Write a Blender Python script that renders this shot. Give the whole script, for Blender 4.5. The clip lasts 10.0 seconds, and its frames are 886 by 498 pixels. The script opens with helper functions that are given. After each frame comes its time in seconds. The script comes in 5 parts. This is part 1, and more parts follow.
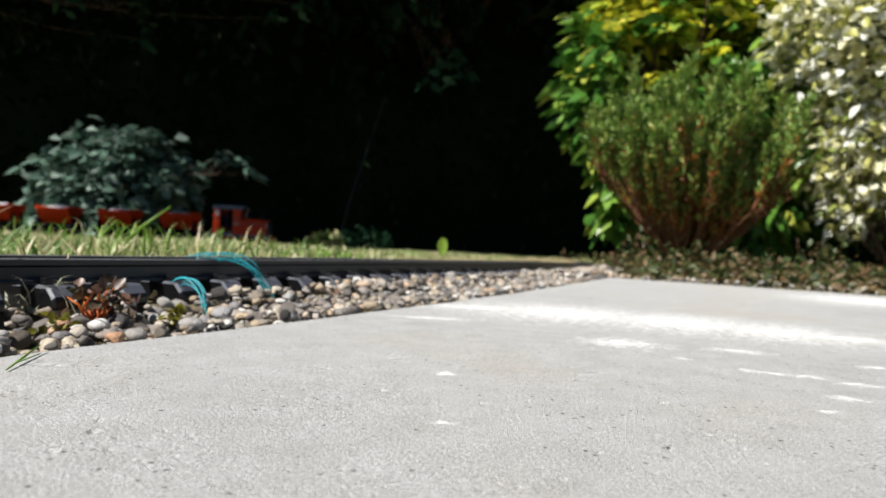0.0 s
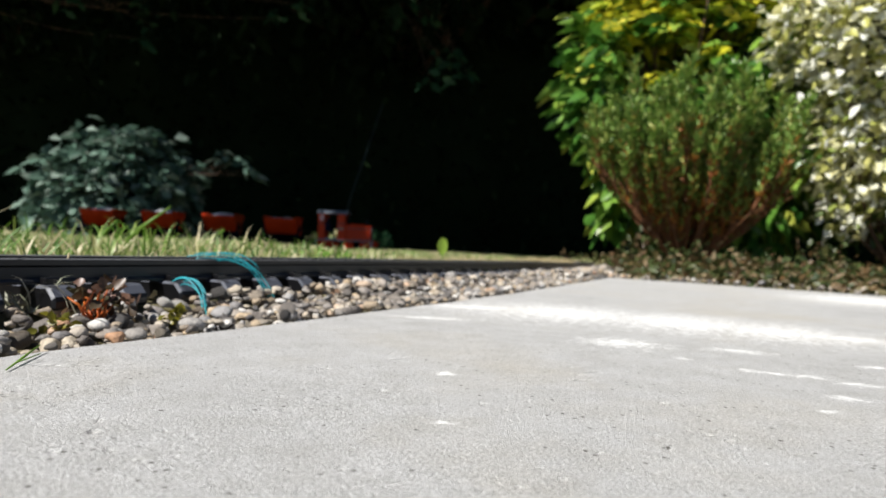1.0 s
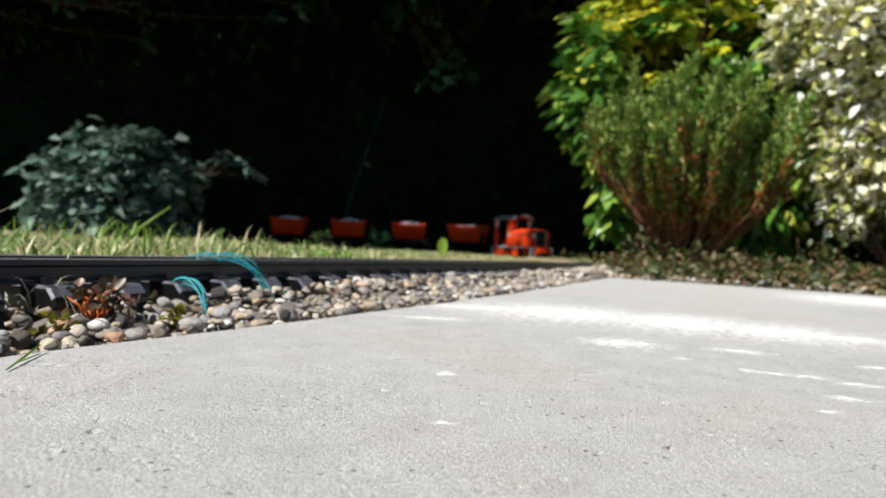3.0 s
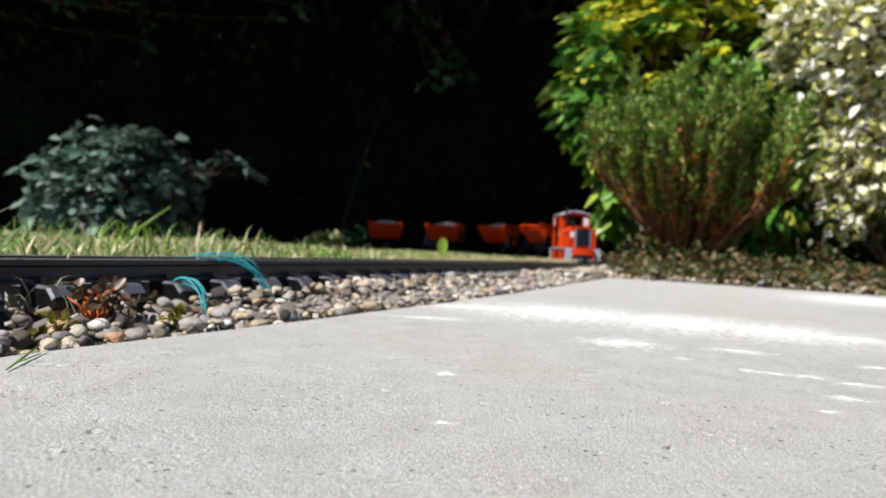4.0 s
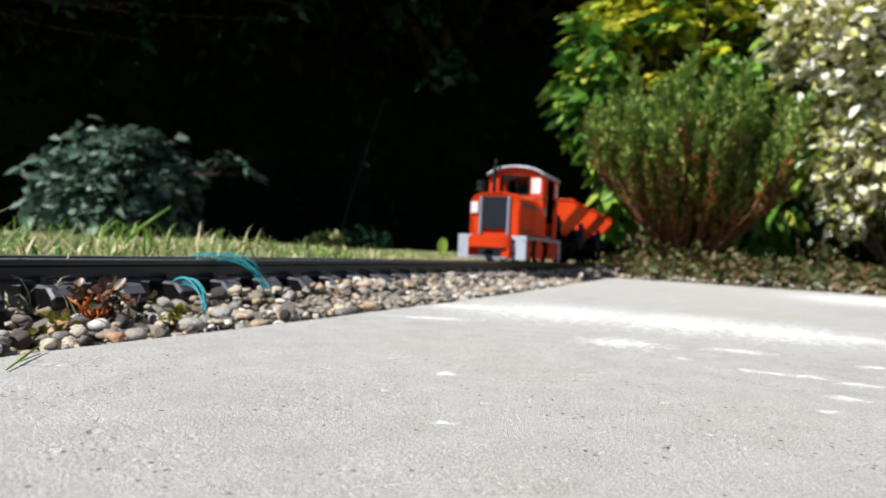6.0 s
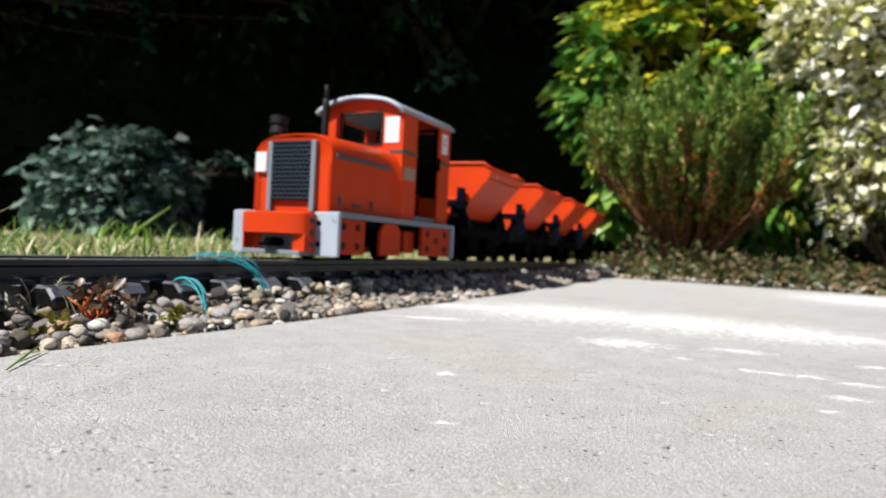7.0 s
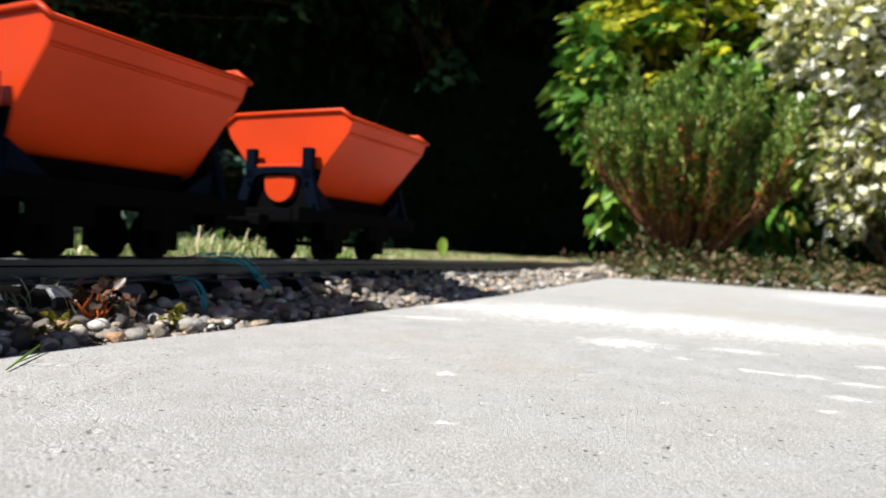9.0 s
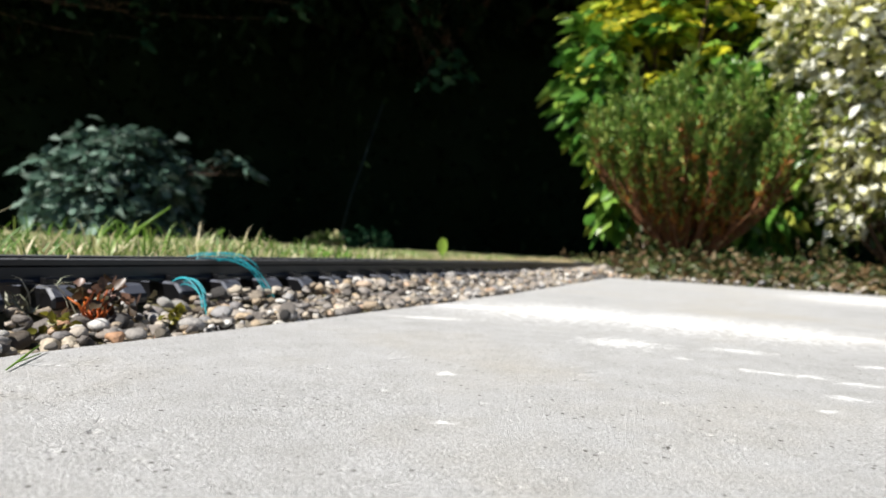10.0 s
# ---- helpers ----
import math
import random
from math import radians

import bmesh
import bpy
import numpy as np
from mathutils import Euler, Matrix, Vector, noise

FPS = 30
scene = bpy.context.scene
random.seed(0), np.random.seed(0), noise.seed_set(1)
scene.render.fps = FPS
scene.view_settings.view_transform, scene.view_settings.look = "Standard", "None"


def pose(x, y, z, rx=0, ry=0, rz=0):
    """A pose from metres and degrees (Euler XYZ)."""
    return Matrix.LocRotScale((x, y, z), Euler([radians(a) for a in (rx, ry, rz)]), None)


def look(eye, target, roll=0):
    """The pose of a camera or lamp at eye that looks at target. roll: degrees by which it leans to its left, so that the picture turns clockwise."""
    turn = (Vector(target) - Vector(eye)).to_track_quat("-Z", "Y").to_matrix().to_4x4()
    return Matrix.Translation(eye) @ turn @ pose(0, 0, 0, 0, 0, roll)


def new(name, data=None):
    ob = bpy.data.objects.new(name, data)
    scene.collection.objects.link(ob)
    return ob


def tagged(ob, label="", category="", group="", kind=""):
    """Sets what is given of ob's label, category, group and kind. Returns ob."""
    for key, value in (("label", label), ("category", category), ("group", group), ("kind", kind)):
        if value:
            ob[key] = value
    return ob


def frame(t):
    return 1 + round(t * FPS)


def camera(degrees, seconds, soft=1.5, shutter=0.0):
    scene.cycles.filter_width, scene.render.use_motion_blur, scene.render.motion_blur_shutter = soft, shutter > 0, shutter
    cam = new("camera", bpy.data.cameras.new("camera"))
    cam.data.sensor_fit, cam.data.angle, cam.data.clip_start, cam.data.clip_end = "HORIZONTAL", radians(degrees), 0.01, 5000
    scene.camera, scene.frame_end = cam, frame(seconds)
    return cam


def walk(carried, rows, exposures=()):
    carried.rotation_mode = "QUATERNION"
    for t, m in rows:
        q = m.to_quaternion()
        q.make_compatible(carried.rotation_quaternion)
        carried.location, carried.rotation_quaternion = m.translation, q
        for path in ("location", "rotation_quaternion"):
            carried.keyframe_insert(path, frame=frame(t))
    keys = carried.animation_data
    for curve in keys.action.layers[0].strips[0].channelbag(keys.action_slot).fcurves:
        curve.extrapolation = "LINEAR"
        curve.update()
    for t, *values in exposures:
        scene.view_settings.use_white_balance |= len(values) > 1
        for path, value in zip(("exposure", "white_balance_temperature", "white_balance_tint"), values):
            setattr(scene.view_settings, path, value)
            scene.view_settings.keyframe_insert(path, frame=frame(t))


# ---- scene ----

# camera: lying on a paving slab, standing still
EYE = (0.0, 0.0, 0.05)
CAM = look(EYE, (0.0, 1.0, 0.05 - 0.0035), 2.69)
cam = camera(66.6, 10.0, soft=1.5, shutter=0.15)
cam.data.dof.use_dof = True
cam.data.dof.focus_distance = 0.22
cam.data.dof.aperture_fstop = 18.0
walk(cam, [(0.0, CAM), (10.0, CAM)], exposures=[(0.0, 0.62), (5.5, 0.65), (7.2, 0.71), (9.2, 0.83), (10.0, 0.77)])

# world, sun, exposure
SUN_FROM = Vector((-0.48, -0.42, 0.77)).normalized()
world = bpy.data.worlds.new("world")
scene.world = world
world.use_nodes = True
sky = world.node_tree.nodes.new("ShaderNodeTexSky")
sky.sky_type = "NISHITA"
sky.sun_disc = False
sky.air_density = 0.6
sky.dust_density = 0.4
sky.sun_elevation = math.asin(SUN_FROM.z)
sky.sun_rotation = math.atan2(SUN_FROM.x, SUN_FROM.y)
bg = world.node_tree.nodes["Background"]
bg.inputs["Strength"].default_value = 0.05
world.node_tree.links.new(sky.outputs["Color"], bg.inputs["Color"])
sun_data = bpy.data.lights.new("sun", "SUN")
sun_data.energy = 5.0
sun_data.angle = radians(0.53)
sun_data.color = (1.0, 0.965, 0.91)
sun = new("sun", sun_data)
sun.matrix_world = look(SUN_FROM * 20, (0, 0, 0))

rng = np.random.default_rng(7)


# ---- materials ----
def nodes_of(name):
    m = bpy.data.materials.new(name)
    m.use_nodes = True
    return m, m.node_tree.nodes, m.node_tree.links, m.node_tree.nodes["Principled BSDF"]


def ramp(nodes, links, source, stops):
    r = nodes.new("ShaderNodeValToRGB")
    while len(r.color_ramp.elements) < len(stops):
        r.color_ramp.elements.new(0.5)
    for e, (at, c) in zip(r.color_ramp.elements, stops):
        e.position = at
        e.color = (*c, 1)
    links.new(source, r.inputs["Fac"])
    return r.outputs["Color"]


def noise_of(nodes, links, scale, detail=4.0, rough=0.55, coords="Object"):
    tc = nodes.new("ShaderNodeTexCoord")
    n = nodes.new("ShaderNodeTexNoise")
    n.inputs["Scale"].default_value = scale
    n.inputs["Detail"].default_value = detail
    n.inputs["Roughness"].default_value = rough
    links.new(tc.outputs[coords], n.inputs["Vector"])
    return n.outputs["Fac"]


def mixed(nodes, links, fac, a, b, mode="MIX"):
    m = nodes.new("ShaderNodeMix")
    m.data_type = "RGBA"
    m.blend_type = mode
    if hasattr(fac, "links"):
        links.new(fac, m.inputs[0])
    else:
        m.inputs[0].default_value = fac
    for slot, v in ((6, a), (7, b)):
        if hasattr(v, "links"):
            links.new(v, m.inputs[slot])
        else:
            m.inputs[slot].default_value = (*v, 1)
    return m.outputs[2]


def bumped(nodes, links, b, height, strength, distance):
    n = nodes.new("ShaderNodeBump")
    n.inputs["Strength"].default_value = strength
    n.inputs["Distance"].default_value = distance
    links.new(height, n.inputs["Height"])
    links.new(n.outputs["Normal"], b.inputs["Normal"])


def painted(name, colour, rough=0.4, wear=(0.3, 0.3, 0.3), wear_at=0.72, scale=60.0, bump=0.0003, metal=0.0, gloss=0.5):
    """Paint or plastic with faint mottling, grime and fine relief."""
    m, n, l, b = nodes_of(name)
    f1 = noise_of(n, l, scale, 6)
    f2 = noise_of(n, l, scale * 0.2, 3)
    dark = tuple(c * 0.82 for c in colour)
    base = ramp(n, l, f2, [(0.3, dark), (0.65, colour)])
    mask = ramp(n, l, f1, [(wear_at, (0, 0, 0)), (wear_at + 0.1, (1, 1, 1))])
    l.new(mixed(n, l, mask, base, wear), b.inputs["Base Color"])
    b.inputs["Roughness"].default_value = rough
    b.inputs["Metallic"].default_value = metal
    b.inputs["Specular IOR Level"].default_value = gloss
    fine = noise_of(n, l, scale * 12, 3)
    bumped(n, l, b, fine, 0.25, bump)
    return m


RED = painted("red_paint", (0.53, 0.040, 0.004), 0.42, (0.34, 0.022, 0.003), 0.68, gloss=0.18)
DULL_RED = painted("dirty_red_paint", (0.46, 0.034, 0.004), 0.6, (0.16, 0.014, 0.004), 0.6, gloss=0.15)
RUSTY_BOLT = painted("rusty_bolt", (0.035, 0.012, 0.008), 0.7, (0.09, 0.03, 0.015), 0.55, gloss=0.2)
DARK_GREY = painted("dark_grey_paint", (0.055, 0.057, 0.062), 0.5, (0.03, 0.03, 0.03), gloss=0.3)
GREY_PAINT = painted("grey_paint", (0.17, 0.19, 0.225), 0.5, (0.12, 0.12, 0.13))
PALE_GREY = painted("pale_grey_paint", (0.36, 0.41, 0.48), 0.5, (0.20, 0.20, 0.20), 0.62, scale=110)
WHITE_PLATE = painted("white_plate", (0.62, 0.60, 0.62), 0.4, (0.4, 0.36, 0.36))
BLACK_IRON = painted("black_iron", (0.0025, 0.0025, 0.003), 0.75, (0.008, 0.006, 0.006), 0.72, gloss=0.02)
BLUE_BLACK = painted("blue_black_iron", (0.001, 0.0032, 0.009), 0.5, (0.003, 0.004, 0.009), gloss=0.04)
GRILLE = painted("dark_grille", (0.009, 0.016, 0.030), 0.5, (0.03, 0.035, 0.05), gloss=0.3)
GRILLE_BACK = painted("hollow_black_panel", (0.002, 0.003, 0.005), 0.7, (0.004, 0.004, 0.006), gloss=0.05)
PLATE_BRASS = painted("dull_plate", (0.30, 0.16, 0.12), 0.5, (0.2, 0.15, 0.1))
BLACK_PLASTIC = painted("black_track_plastic", (0.005, 0.005, 0.006), 0.32, (0.018, 0.017, 0.017), 0.68, scale=90)
# sleeper tops: pale dust and a bluish highlight painted in one colour
LIT_TOP_PLASTIC = painted("dusty_lit_sleeper_top", (0.085, 0.092, 0.115), 0.42, (0.03, 0.03, 0.034), 0.54, scale=70)
RAIL_METAL = painted("dark_rail", (0.006, 0.006, 0.0075), 0.32, (0.022, 0.021, 0.02), 0.7, scale=120, gloss=0.4)
RAIL_TOP = painted("rubbed_rail_head", (0.24, 0.24, 0.25), 0.4, (0.05, 0.05, 0.05), 0.58, scale=90, metal=0.5)
# paler rail foot: light on its upper face painted as colour
RAIL_FOOT = painted("lit_rail_foot", (0.05, 0.054, 0.065), 0.4, (0.02, 0.02, 0.02), 0.55, scale=60)
BLUE_CLOTH = painted("blue_figure", (0.010, 0.014, 0.05), 0.7, (0.02, 0.02, 0.05), gloss=0.2)
TWINE = painted("turquoise_twine", (0.02, 0.34, 0.40), 0.45, (0.25, 0.55, 0.6), 0.6, scale=300)
RUBBER = painted("black_rubber", (0.005, 0.005, 0.006), 0.6, (0.01, 0.01, 0.01), gloss=0.25)

GLASS, gn, gl, gb = nodes_of("window_glass")
gb.inputs["Base Color"].default_value = (0.9, 0.95, 0.93, 1)
gb.inputs["Roughness"].default_value = 0.03
gb.inputs["Transmission Weight"].default_value = 1.0
gb.inputs["IOR"].default_value = 1.1


def leafy(name, stops, rough=0.4, through_light=0.25, gloss=0.5):
    """Leaf colours that differ from leaf to leaf, glossy, with some light passing through."""
    m, n, l, b = nodes_of(name)
    g = n.new("ShaderNodeNewGeometry")
    col = ramp(n, l, g.outputs["Random Per Island"], stops)
    f = noise_of(n, l, 90, 3)
    col = mixed(n, l, 0.55, col, mixed(n, l, f, (0.35, 0.35, 0.35), (1.25, 1.25, 1.25)), "MULTIPLY")
    l.new(col, b.inputs["Base Color"])
    b.inputs["Roughness"].default_value = rough
    b.inputs["Specular IOR Level"].default_value = gloss
    tr = n.new("ShaderNodeBsdfTranslucent")
    l.new(col, tr.inputs["Color"])
    mx = n.new("ShaderNodeMixShader")
    mx.inputs["Fac"].default_value = through_light
    l.new(b.outputs["BSDF"], mx.inputs[1])
    l.new(tr.outputs["BSDF"], mx.inputs[2])
    l.new(mx.outputs["Shader"], n["Material Output"].inputs["Surface"])
    bumped(n, l, b, f, 0.3, 0.001)
    return m


GRASS = leafy("grass_blades", [(0.0, (0.07, 0.16, 0.025)), (0.3, (0.16, 0.30, 0.055)), (0.48, (0.32, 0.42, 0.13)), (0.65, (0.58, 0.52, 0.28)), (1.0, (0.76, 0.68, 0.46))], 0.5, 0.3)
STRAW = leafy("dry_grass", [(0.0, (0.30, 0.24, 0.11)), (0.5, (0.58, 0.47, 0.26)), (1.0, (0.78, 0.68, 0.46))], 0.6, 0.25)
PALE_BLADE = leafy("pale_dry_blade", [(0.0, (0.30, 0.32, 0.22)), (0.6, (0.50, 0.50, 0.38)), (1.0, (0.66, 0.62, 0.50))], 0.5, 0.25)
GREEN_BLADE = leafy("green_blade", [(0.0, (0.10, 0.22, 0.02)), (0.6, (0.20, 0.36, 0.05)), (1.0, (0.36, 0.48, 0.12))], 0.4, 0.35)
YOUNG_LAUREL = leafy("yellow_young_leaves", [(0.0, (0.20, 0.34, 0.03)), (0.35, (0.46, 0.54, 0.04)), (0.7, (0.74, 0.68, 0.04)), (1.0, (0.84, 0.76, 0.10))], 0.35, 0.3)
LAUREL = leafy("green_glossy_leaves", [(0.0, (0.04, 0.14, 0.022)), (0.5, (0.11, 0.28, 0.04)), (0.8, (0.24, 0.42, 0.06)), (1.0, (0.58, 0.62, 0.10))], 0.32, 0.3)
SHRUB_LEAF = leafy("shrub_needles", [(0.0, (0.07, 0.16, 0.025)), (0.5, (0.19, 0.32, 0.055)), (0.85, (0.32, 0.43, 0.10)), (1.0, (0.50, 0.52, 0.14))], 0.5, 0.25)
RUST_LEAF = leafy("rusty_leaves", [(0.0, (0.14, 0.04, 0.008)), (0.6, (0.38, 0.13, 0.018)), (1.0, (0.52, 0.26, 0.05))], 0.6, 0.2)
VARIEGATED = leafy("cream_edged_leaves", [(0.0, (0.18, 0.26, 0.05)), (0.2, (0.52, 0.52, 0.14)), (0.4, (0.82, 0.78, 0.38)), (0.65, (0.88, 0.88, 0.70)), (1.0, (0.88, 0.90, 0.88))], 0.4, 0.25)
VARIEGATED_SHADED = leafy("shaded_green_leaves", [(0.0, (0.05, 0.10, 0.02)), (0.6, (0.16, 0.22, 0.04)), (1.0, (0.42, 0.44, 0.12))], 0.45, 0.2)
GREY_LEAF = leafy("grey_green_leaves", [(0.0, (0.05, 0.11, 0.075)), (0.6, (0.15, 0.25, 0.19)), (1.0, (0.34, 0.42, 0.36))], 0.5, 0.2, gloss=0.35)
# near-black leaves: the deep shade at the back is put into their colour
SHADED_LEAF = leafy("shade_darkened_leaves", [(0.0, (0.006, 0.012, 0.005)), (0.7, (0.010, 0.022, 0.008)), (1.0, (0.02, 0.04, 0.015))], 0.7, 0.08, gloss=0.04)
SPRAY_LEAF = leafy("green_tree_spray_leaves", [(0.0, (0.015, 0.06, 0.03)), (0.6, (0.03, 0.10, 0.045)), (1.0, (0.07, 0.15, 0.06))], 0.5, 0.25, gloss=0.2)
COVER_LEAF = leafy("ground_cover_leaves", [(0.0, (0.02, 0.04, 0.009)), (0.45, (0.06, 0.085, 0.02)), (0.75, (0.12, 0.065, 0.025)), (1.0, (0.26, 0.20, 0.11))], 0.5, 0.2)
RED_LEAF = leafy("dark_red_leaves", [(0.0, (0.04, 0.035, 0.012)), (0.6, (0.10, 0.055, 0.03)), (0.9, (0.22, 0.12, 0.09)), (1.0, (0.40, 0.24, 0.22))], 0.4, 0.25)
RED_STEM = leafy("red_stems", [(0.0, (0.42, 0.07, 0.01)), (1.0, (0.62, 0.17, 0.03))], 0.4, 0.2)
OLIVE_LEAF = leafy("olive_leaves", [(0.0, (0.10, 0.10, 0.008)), (1.0, (0.24, 0.21, 0.02))], 0.4, 0.3)
ROUND_LEAF = leafy("bright_leaf", [(0.0, (0.24, 0.38, 0.04)), (1.0, (0.28, 0.42, 0.06))], 0.4, 0.4)
RUST_BARK = painted("rusty_bark", (0.17, 0.065, 0.022), 0.8, (0.14, 0.06, 0.03), 0.5, scale=60, bump=0.002)
BARK = painted("brown_bark", (0.055, 0.032, 0.02), 0.85, (0.2, 0.12, 0.07), 0.5, scale=40, bump=0.002)


def soil():
    m, n, l, b = nodes_of("soil_and_turf")
    f = noise_of(n, l, 14, 8, 0.65)
    g = noise_of(n, l, 160, 4)
    a = ramp(n, l, f, [(0.3, (0.05, 0.04, 0.022)), (0.5, (0.13, 0.115, 0.05)), (0.7, (0.25, 0.21, 0.11))])
    l.new(mixed(n, l, 0.6, a, ramp(n, l, g, [(0.3, (0.4, 0.4, 0.4)), (0.7, (1.2, 1.2, 1.2))]), "MULTIPLY"), b.inputs["Base Color"])
    b.inputs["Roughness"].default_value = 0.95
    bumped(n, l, b, g, 0.8, 0.006)
    return m


SOIL = soil()


def gravel(name, stops):
    m, n, l, b = nodes_of(name)
    o = n.new("ShaderNodeObjectInfo")
    g = n.new("ShaderNodeNewGeometry")
    add = n.new("ShaderNodeMath")
    add.operation = "ADD"
    l.new(o.outputs["Random"], add.inputs[0])
    l.new(g.outputs["Random Per Island"], add.inputs[1])
    fr = n.new("ShaderNodeMath")
    fr.operation = "FRACT"
    l.new(add.outputs[0], fr.inputs[0])
    col = ramp(n, l, fr.outputs[0], stops)
    f = noise_of(n, l, 220, 6, 0.65)
    h = noise_of(n, l, 55, 3)
    col = mixed(n, l, 0.7, col, ramp(n, l, f, [(0.32, (0.62, 0.60, 0.58)), (0.6, (1.15, 1.13, 1.1))]), "MULTIPLY")
    col = mixed(n, l, ramp(n, l, h, [(0.56, (0, 0, 0)), (0.72, (0.5, 0.5, 0.5))]), col, (0.17, 0.13, 0.095))
    l.new(col, b.inputs["Base Color"])
    b.inputs["Roughness"].default_value = 0.62
    bumped(n, l, b, f, 0.9, 0.002)
    return m


STONE = gravel("pebble_stone", [(0.0, (0.045, 0.042, 0.042)), (0.12, (0.24, 0.225, 0.21)), (0.24, (0.46, 0.40, 0.31)), (0.36, (0.11, 0.10, 0.095)), (0.48, (0.50, 0.39, 0.26)), (0.58, (0.21, 0.21, 0.22)), (0.68, (0.72, 0.70, 0.66)), (0.76, (0.16, 0.15, 0.15)), (0.86, (0.36, 0.32, 0.28)), (0.95, (0.54, 0.48, 0.39)), (1.0, (0.40, 0.22, 0.12))])
LOAD_STONE = gravel("load_stone", [(0.0, (0.45, 0.47, 0.5)), (1.0, (0.75, 0.77, 0.8))])


def slab_material():
    """Cast concrete with grit, pits, faint tan stains and splashes of dried white plaster."""
    m, n, l, b = nodes_of("worn_concrete")
    tc = n.new("ShaderNodeTexCoord")
    big = noise_of(n, l, 5, 6, 0.6)
    mid = noise_of(n, l, 45, 6, 0.7)
    fine = noise_of(n, l, 850, 5, 0.75)
    base = ramp(n, l, big, [(0.3, (0.39, 0.390, 0.389)), (0.5, (0.442, 0.442, 0.440)), (0.68, (0.435, 0.415, 0.378))])
    base = mixed(n, l, 0.5, base, ramp(n, l, mid, [(0.3, (0.78, 0.76, 0.72)), (0.6, (1.1, 1.1, 1.1))]), "MULTIPLY")
    grit = noise_of(n, l, 1500, 3, 0.75)
    base = mixed(n, l, 1.0, base, ramp(n, l, grit, [(0.32, (0.40, 0.39, 0.37)), (0.44, (0.99, 0.99, 0.99)), (0.56, (1.03, 1.03, 1.03)), (0.66, (1.6, 1.6, 1.6))]), "MULTIPLY")
    base = mixed(n, l, 0.6, base, ramp(n, l, fine, [(0.34, (0.30, 0.29, 0.27)), (0.45, (1.0, 1.0, 1.0)), (0.60, (1.1, 1.1, 1.1)), (0.70, (1.5, 1.5, 1.5))]), "MULTIPLY")
    vor = n.new("ShaderNodeTexVoronoi")
    vor.inputs["Scale"].default_value = 190
    l.new(tc.outputs["Object"], vor.inputs["Vector"])
    sel = noise_of(n, l, 26, 4)
    pit = n.new("ShaderNodeMath")
    pit.operation = "MULTIPLY"
    l.new(ramp(n, l, vor.outputs["Distance"], [(0.09, (1, 1, 1)), (0.16, (0, 0, 0))]), pit.inputs[0])
    l.new(ramp(n, l, sel, [(0.46, (0, 0, 0)), (0.52, (1, 1, 1))]), pit.inputs[1])
    base = mixed(n, l, pit.outputs[0], base, (0.10, 0.095, 0.085))
    wob = n.new("ShaderNodeTexNoise")
    wob.inputs["Scale"].default_value = 150
    wob.inputs["Detail"].default_value = 7
    wob.inputs["Roughness"].default_value = 0.85
    l.new(tc.outputs["Object"], wob.inputs["Vector"])
    total = None
    for cx, cy, rx, ry, turn in ((0.035, 0.570, 0.09, 0.050, -6), (0.105, 0.560, 0.12, 0.120, -12), (0.185, 0.520, 0.11, 0.115, -16), (0.242, 0.484, 0.085, 0.100, -22), (0.280, 0.462, 0.05, 0.045, -25),
                                 (0.1035, 0.382, 0.034, 0.032, 0), (-0.004, 0.471, 0.042, 0.012, -4), (0.1437, 0.3085, 0.010, 0.007, -10), (0.1535, 0.304, 0.007, 0.006, 0), (0.163, 0.3005, 0.013, 0.008, -15),
                                 (0.179, 0.286, 0.014, 0.008, -10), (0.1535, 0.253, 0.009, 0.008, 0), (0.1345, 0.2296, 0.006, 0.004, 0), (0.2, 0.276, 0.012, 0.008, -10), (0.219, 0.337, 0.010, 0.008, 0), (0.0036, 0.2667, 0.007, 0.006, 0),
                                 (0.122, 0.335, 0.008, 0.006, 0), (0.165, 0.372, 0.026, 0.012, -15), (0.62, 0.98, 0.16, 0.22, -30), (0.002, 0.192, 0.006, 0.003, 0)):
        mp = n.new("ShaderNodeMapping")
        mp.vector_type = "TEXTURE"
        mp.inputs["Location"].default_value = (cx, cy, 0)
        mp.inputs["Rotation"].default_value = (0, 0, radians(turn))
        mp.inputs["Scale"].default_value = (rx, ry, 1)
        l.new(tc.outputs["Object"], mp.inputs["Vector"])
        ln = n.new("ShaderNodeVectorMath")
        ln.operation = "LENGTH"
        l.new(mp.outputs[0], ln.inputs[0])
        ad = n.new("ShaderNodeMath")
        ad.operation = "MULTIPLY_ADD"
        l.new(wob.outputs["Fac"], ad.inputs[0])
        ad.inputs[1].default_value = 5.0
        l.new(ln.outputs["Value"], ad.inputs[2])
        if total is None:
            total = ad.outputs[0]
        else:
            mn = n.new("ShaderNodeMath")
            mn.operation = "MINIMUM"
            l.new(total, mn.inputs[0])
            l.new(ad.outputs[0], mn.inputs[1])
            total = mn.outputs[0]
    white = ramp(n, l, total, [(0.0, (1, 1, 1)), (1.0, (1, 1, 1))])
    rnode = white.node
    sub = n.new("ShaderNodeMath")
    sub.operation = "SUBTRACT"
    l.new(total, sub.inputs[0])
    sub.inputs[1].default_value = 2.5
    l.new(sub.outputs[0], rnode.inputs["Fac"])
    rnode.color_ramp.elements[0].position = 0.1
    rnode.color_ramp.elements[0].color = (1, 1, 1, 1)
    rnode.color_ramp.elements[1].position = 0.75
    rnode.color_ramp.elements[1].color = (0, 0, 0, 1)
    base = mixed(n, l, white, base, (0.80, 0.80, 0.79))
    l.new(base, b.inputs["Base Color"])
    b.inputs["Roughness"].default_value = 0.72
    both = n.new("ShaderNodeMath")
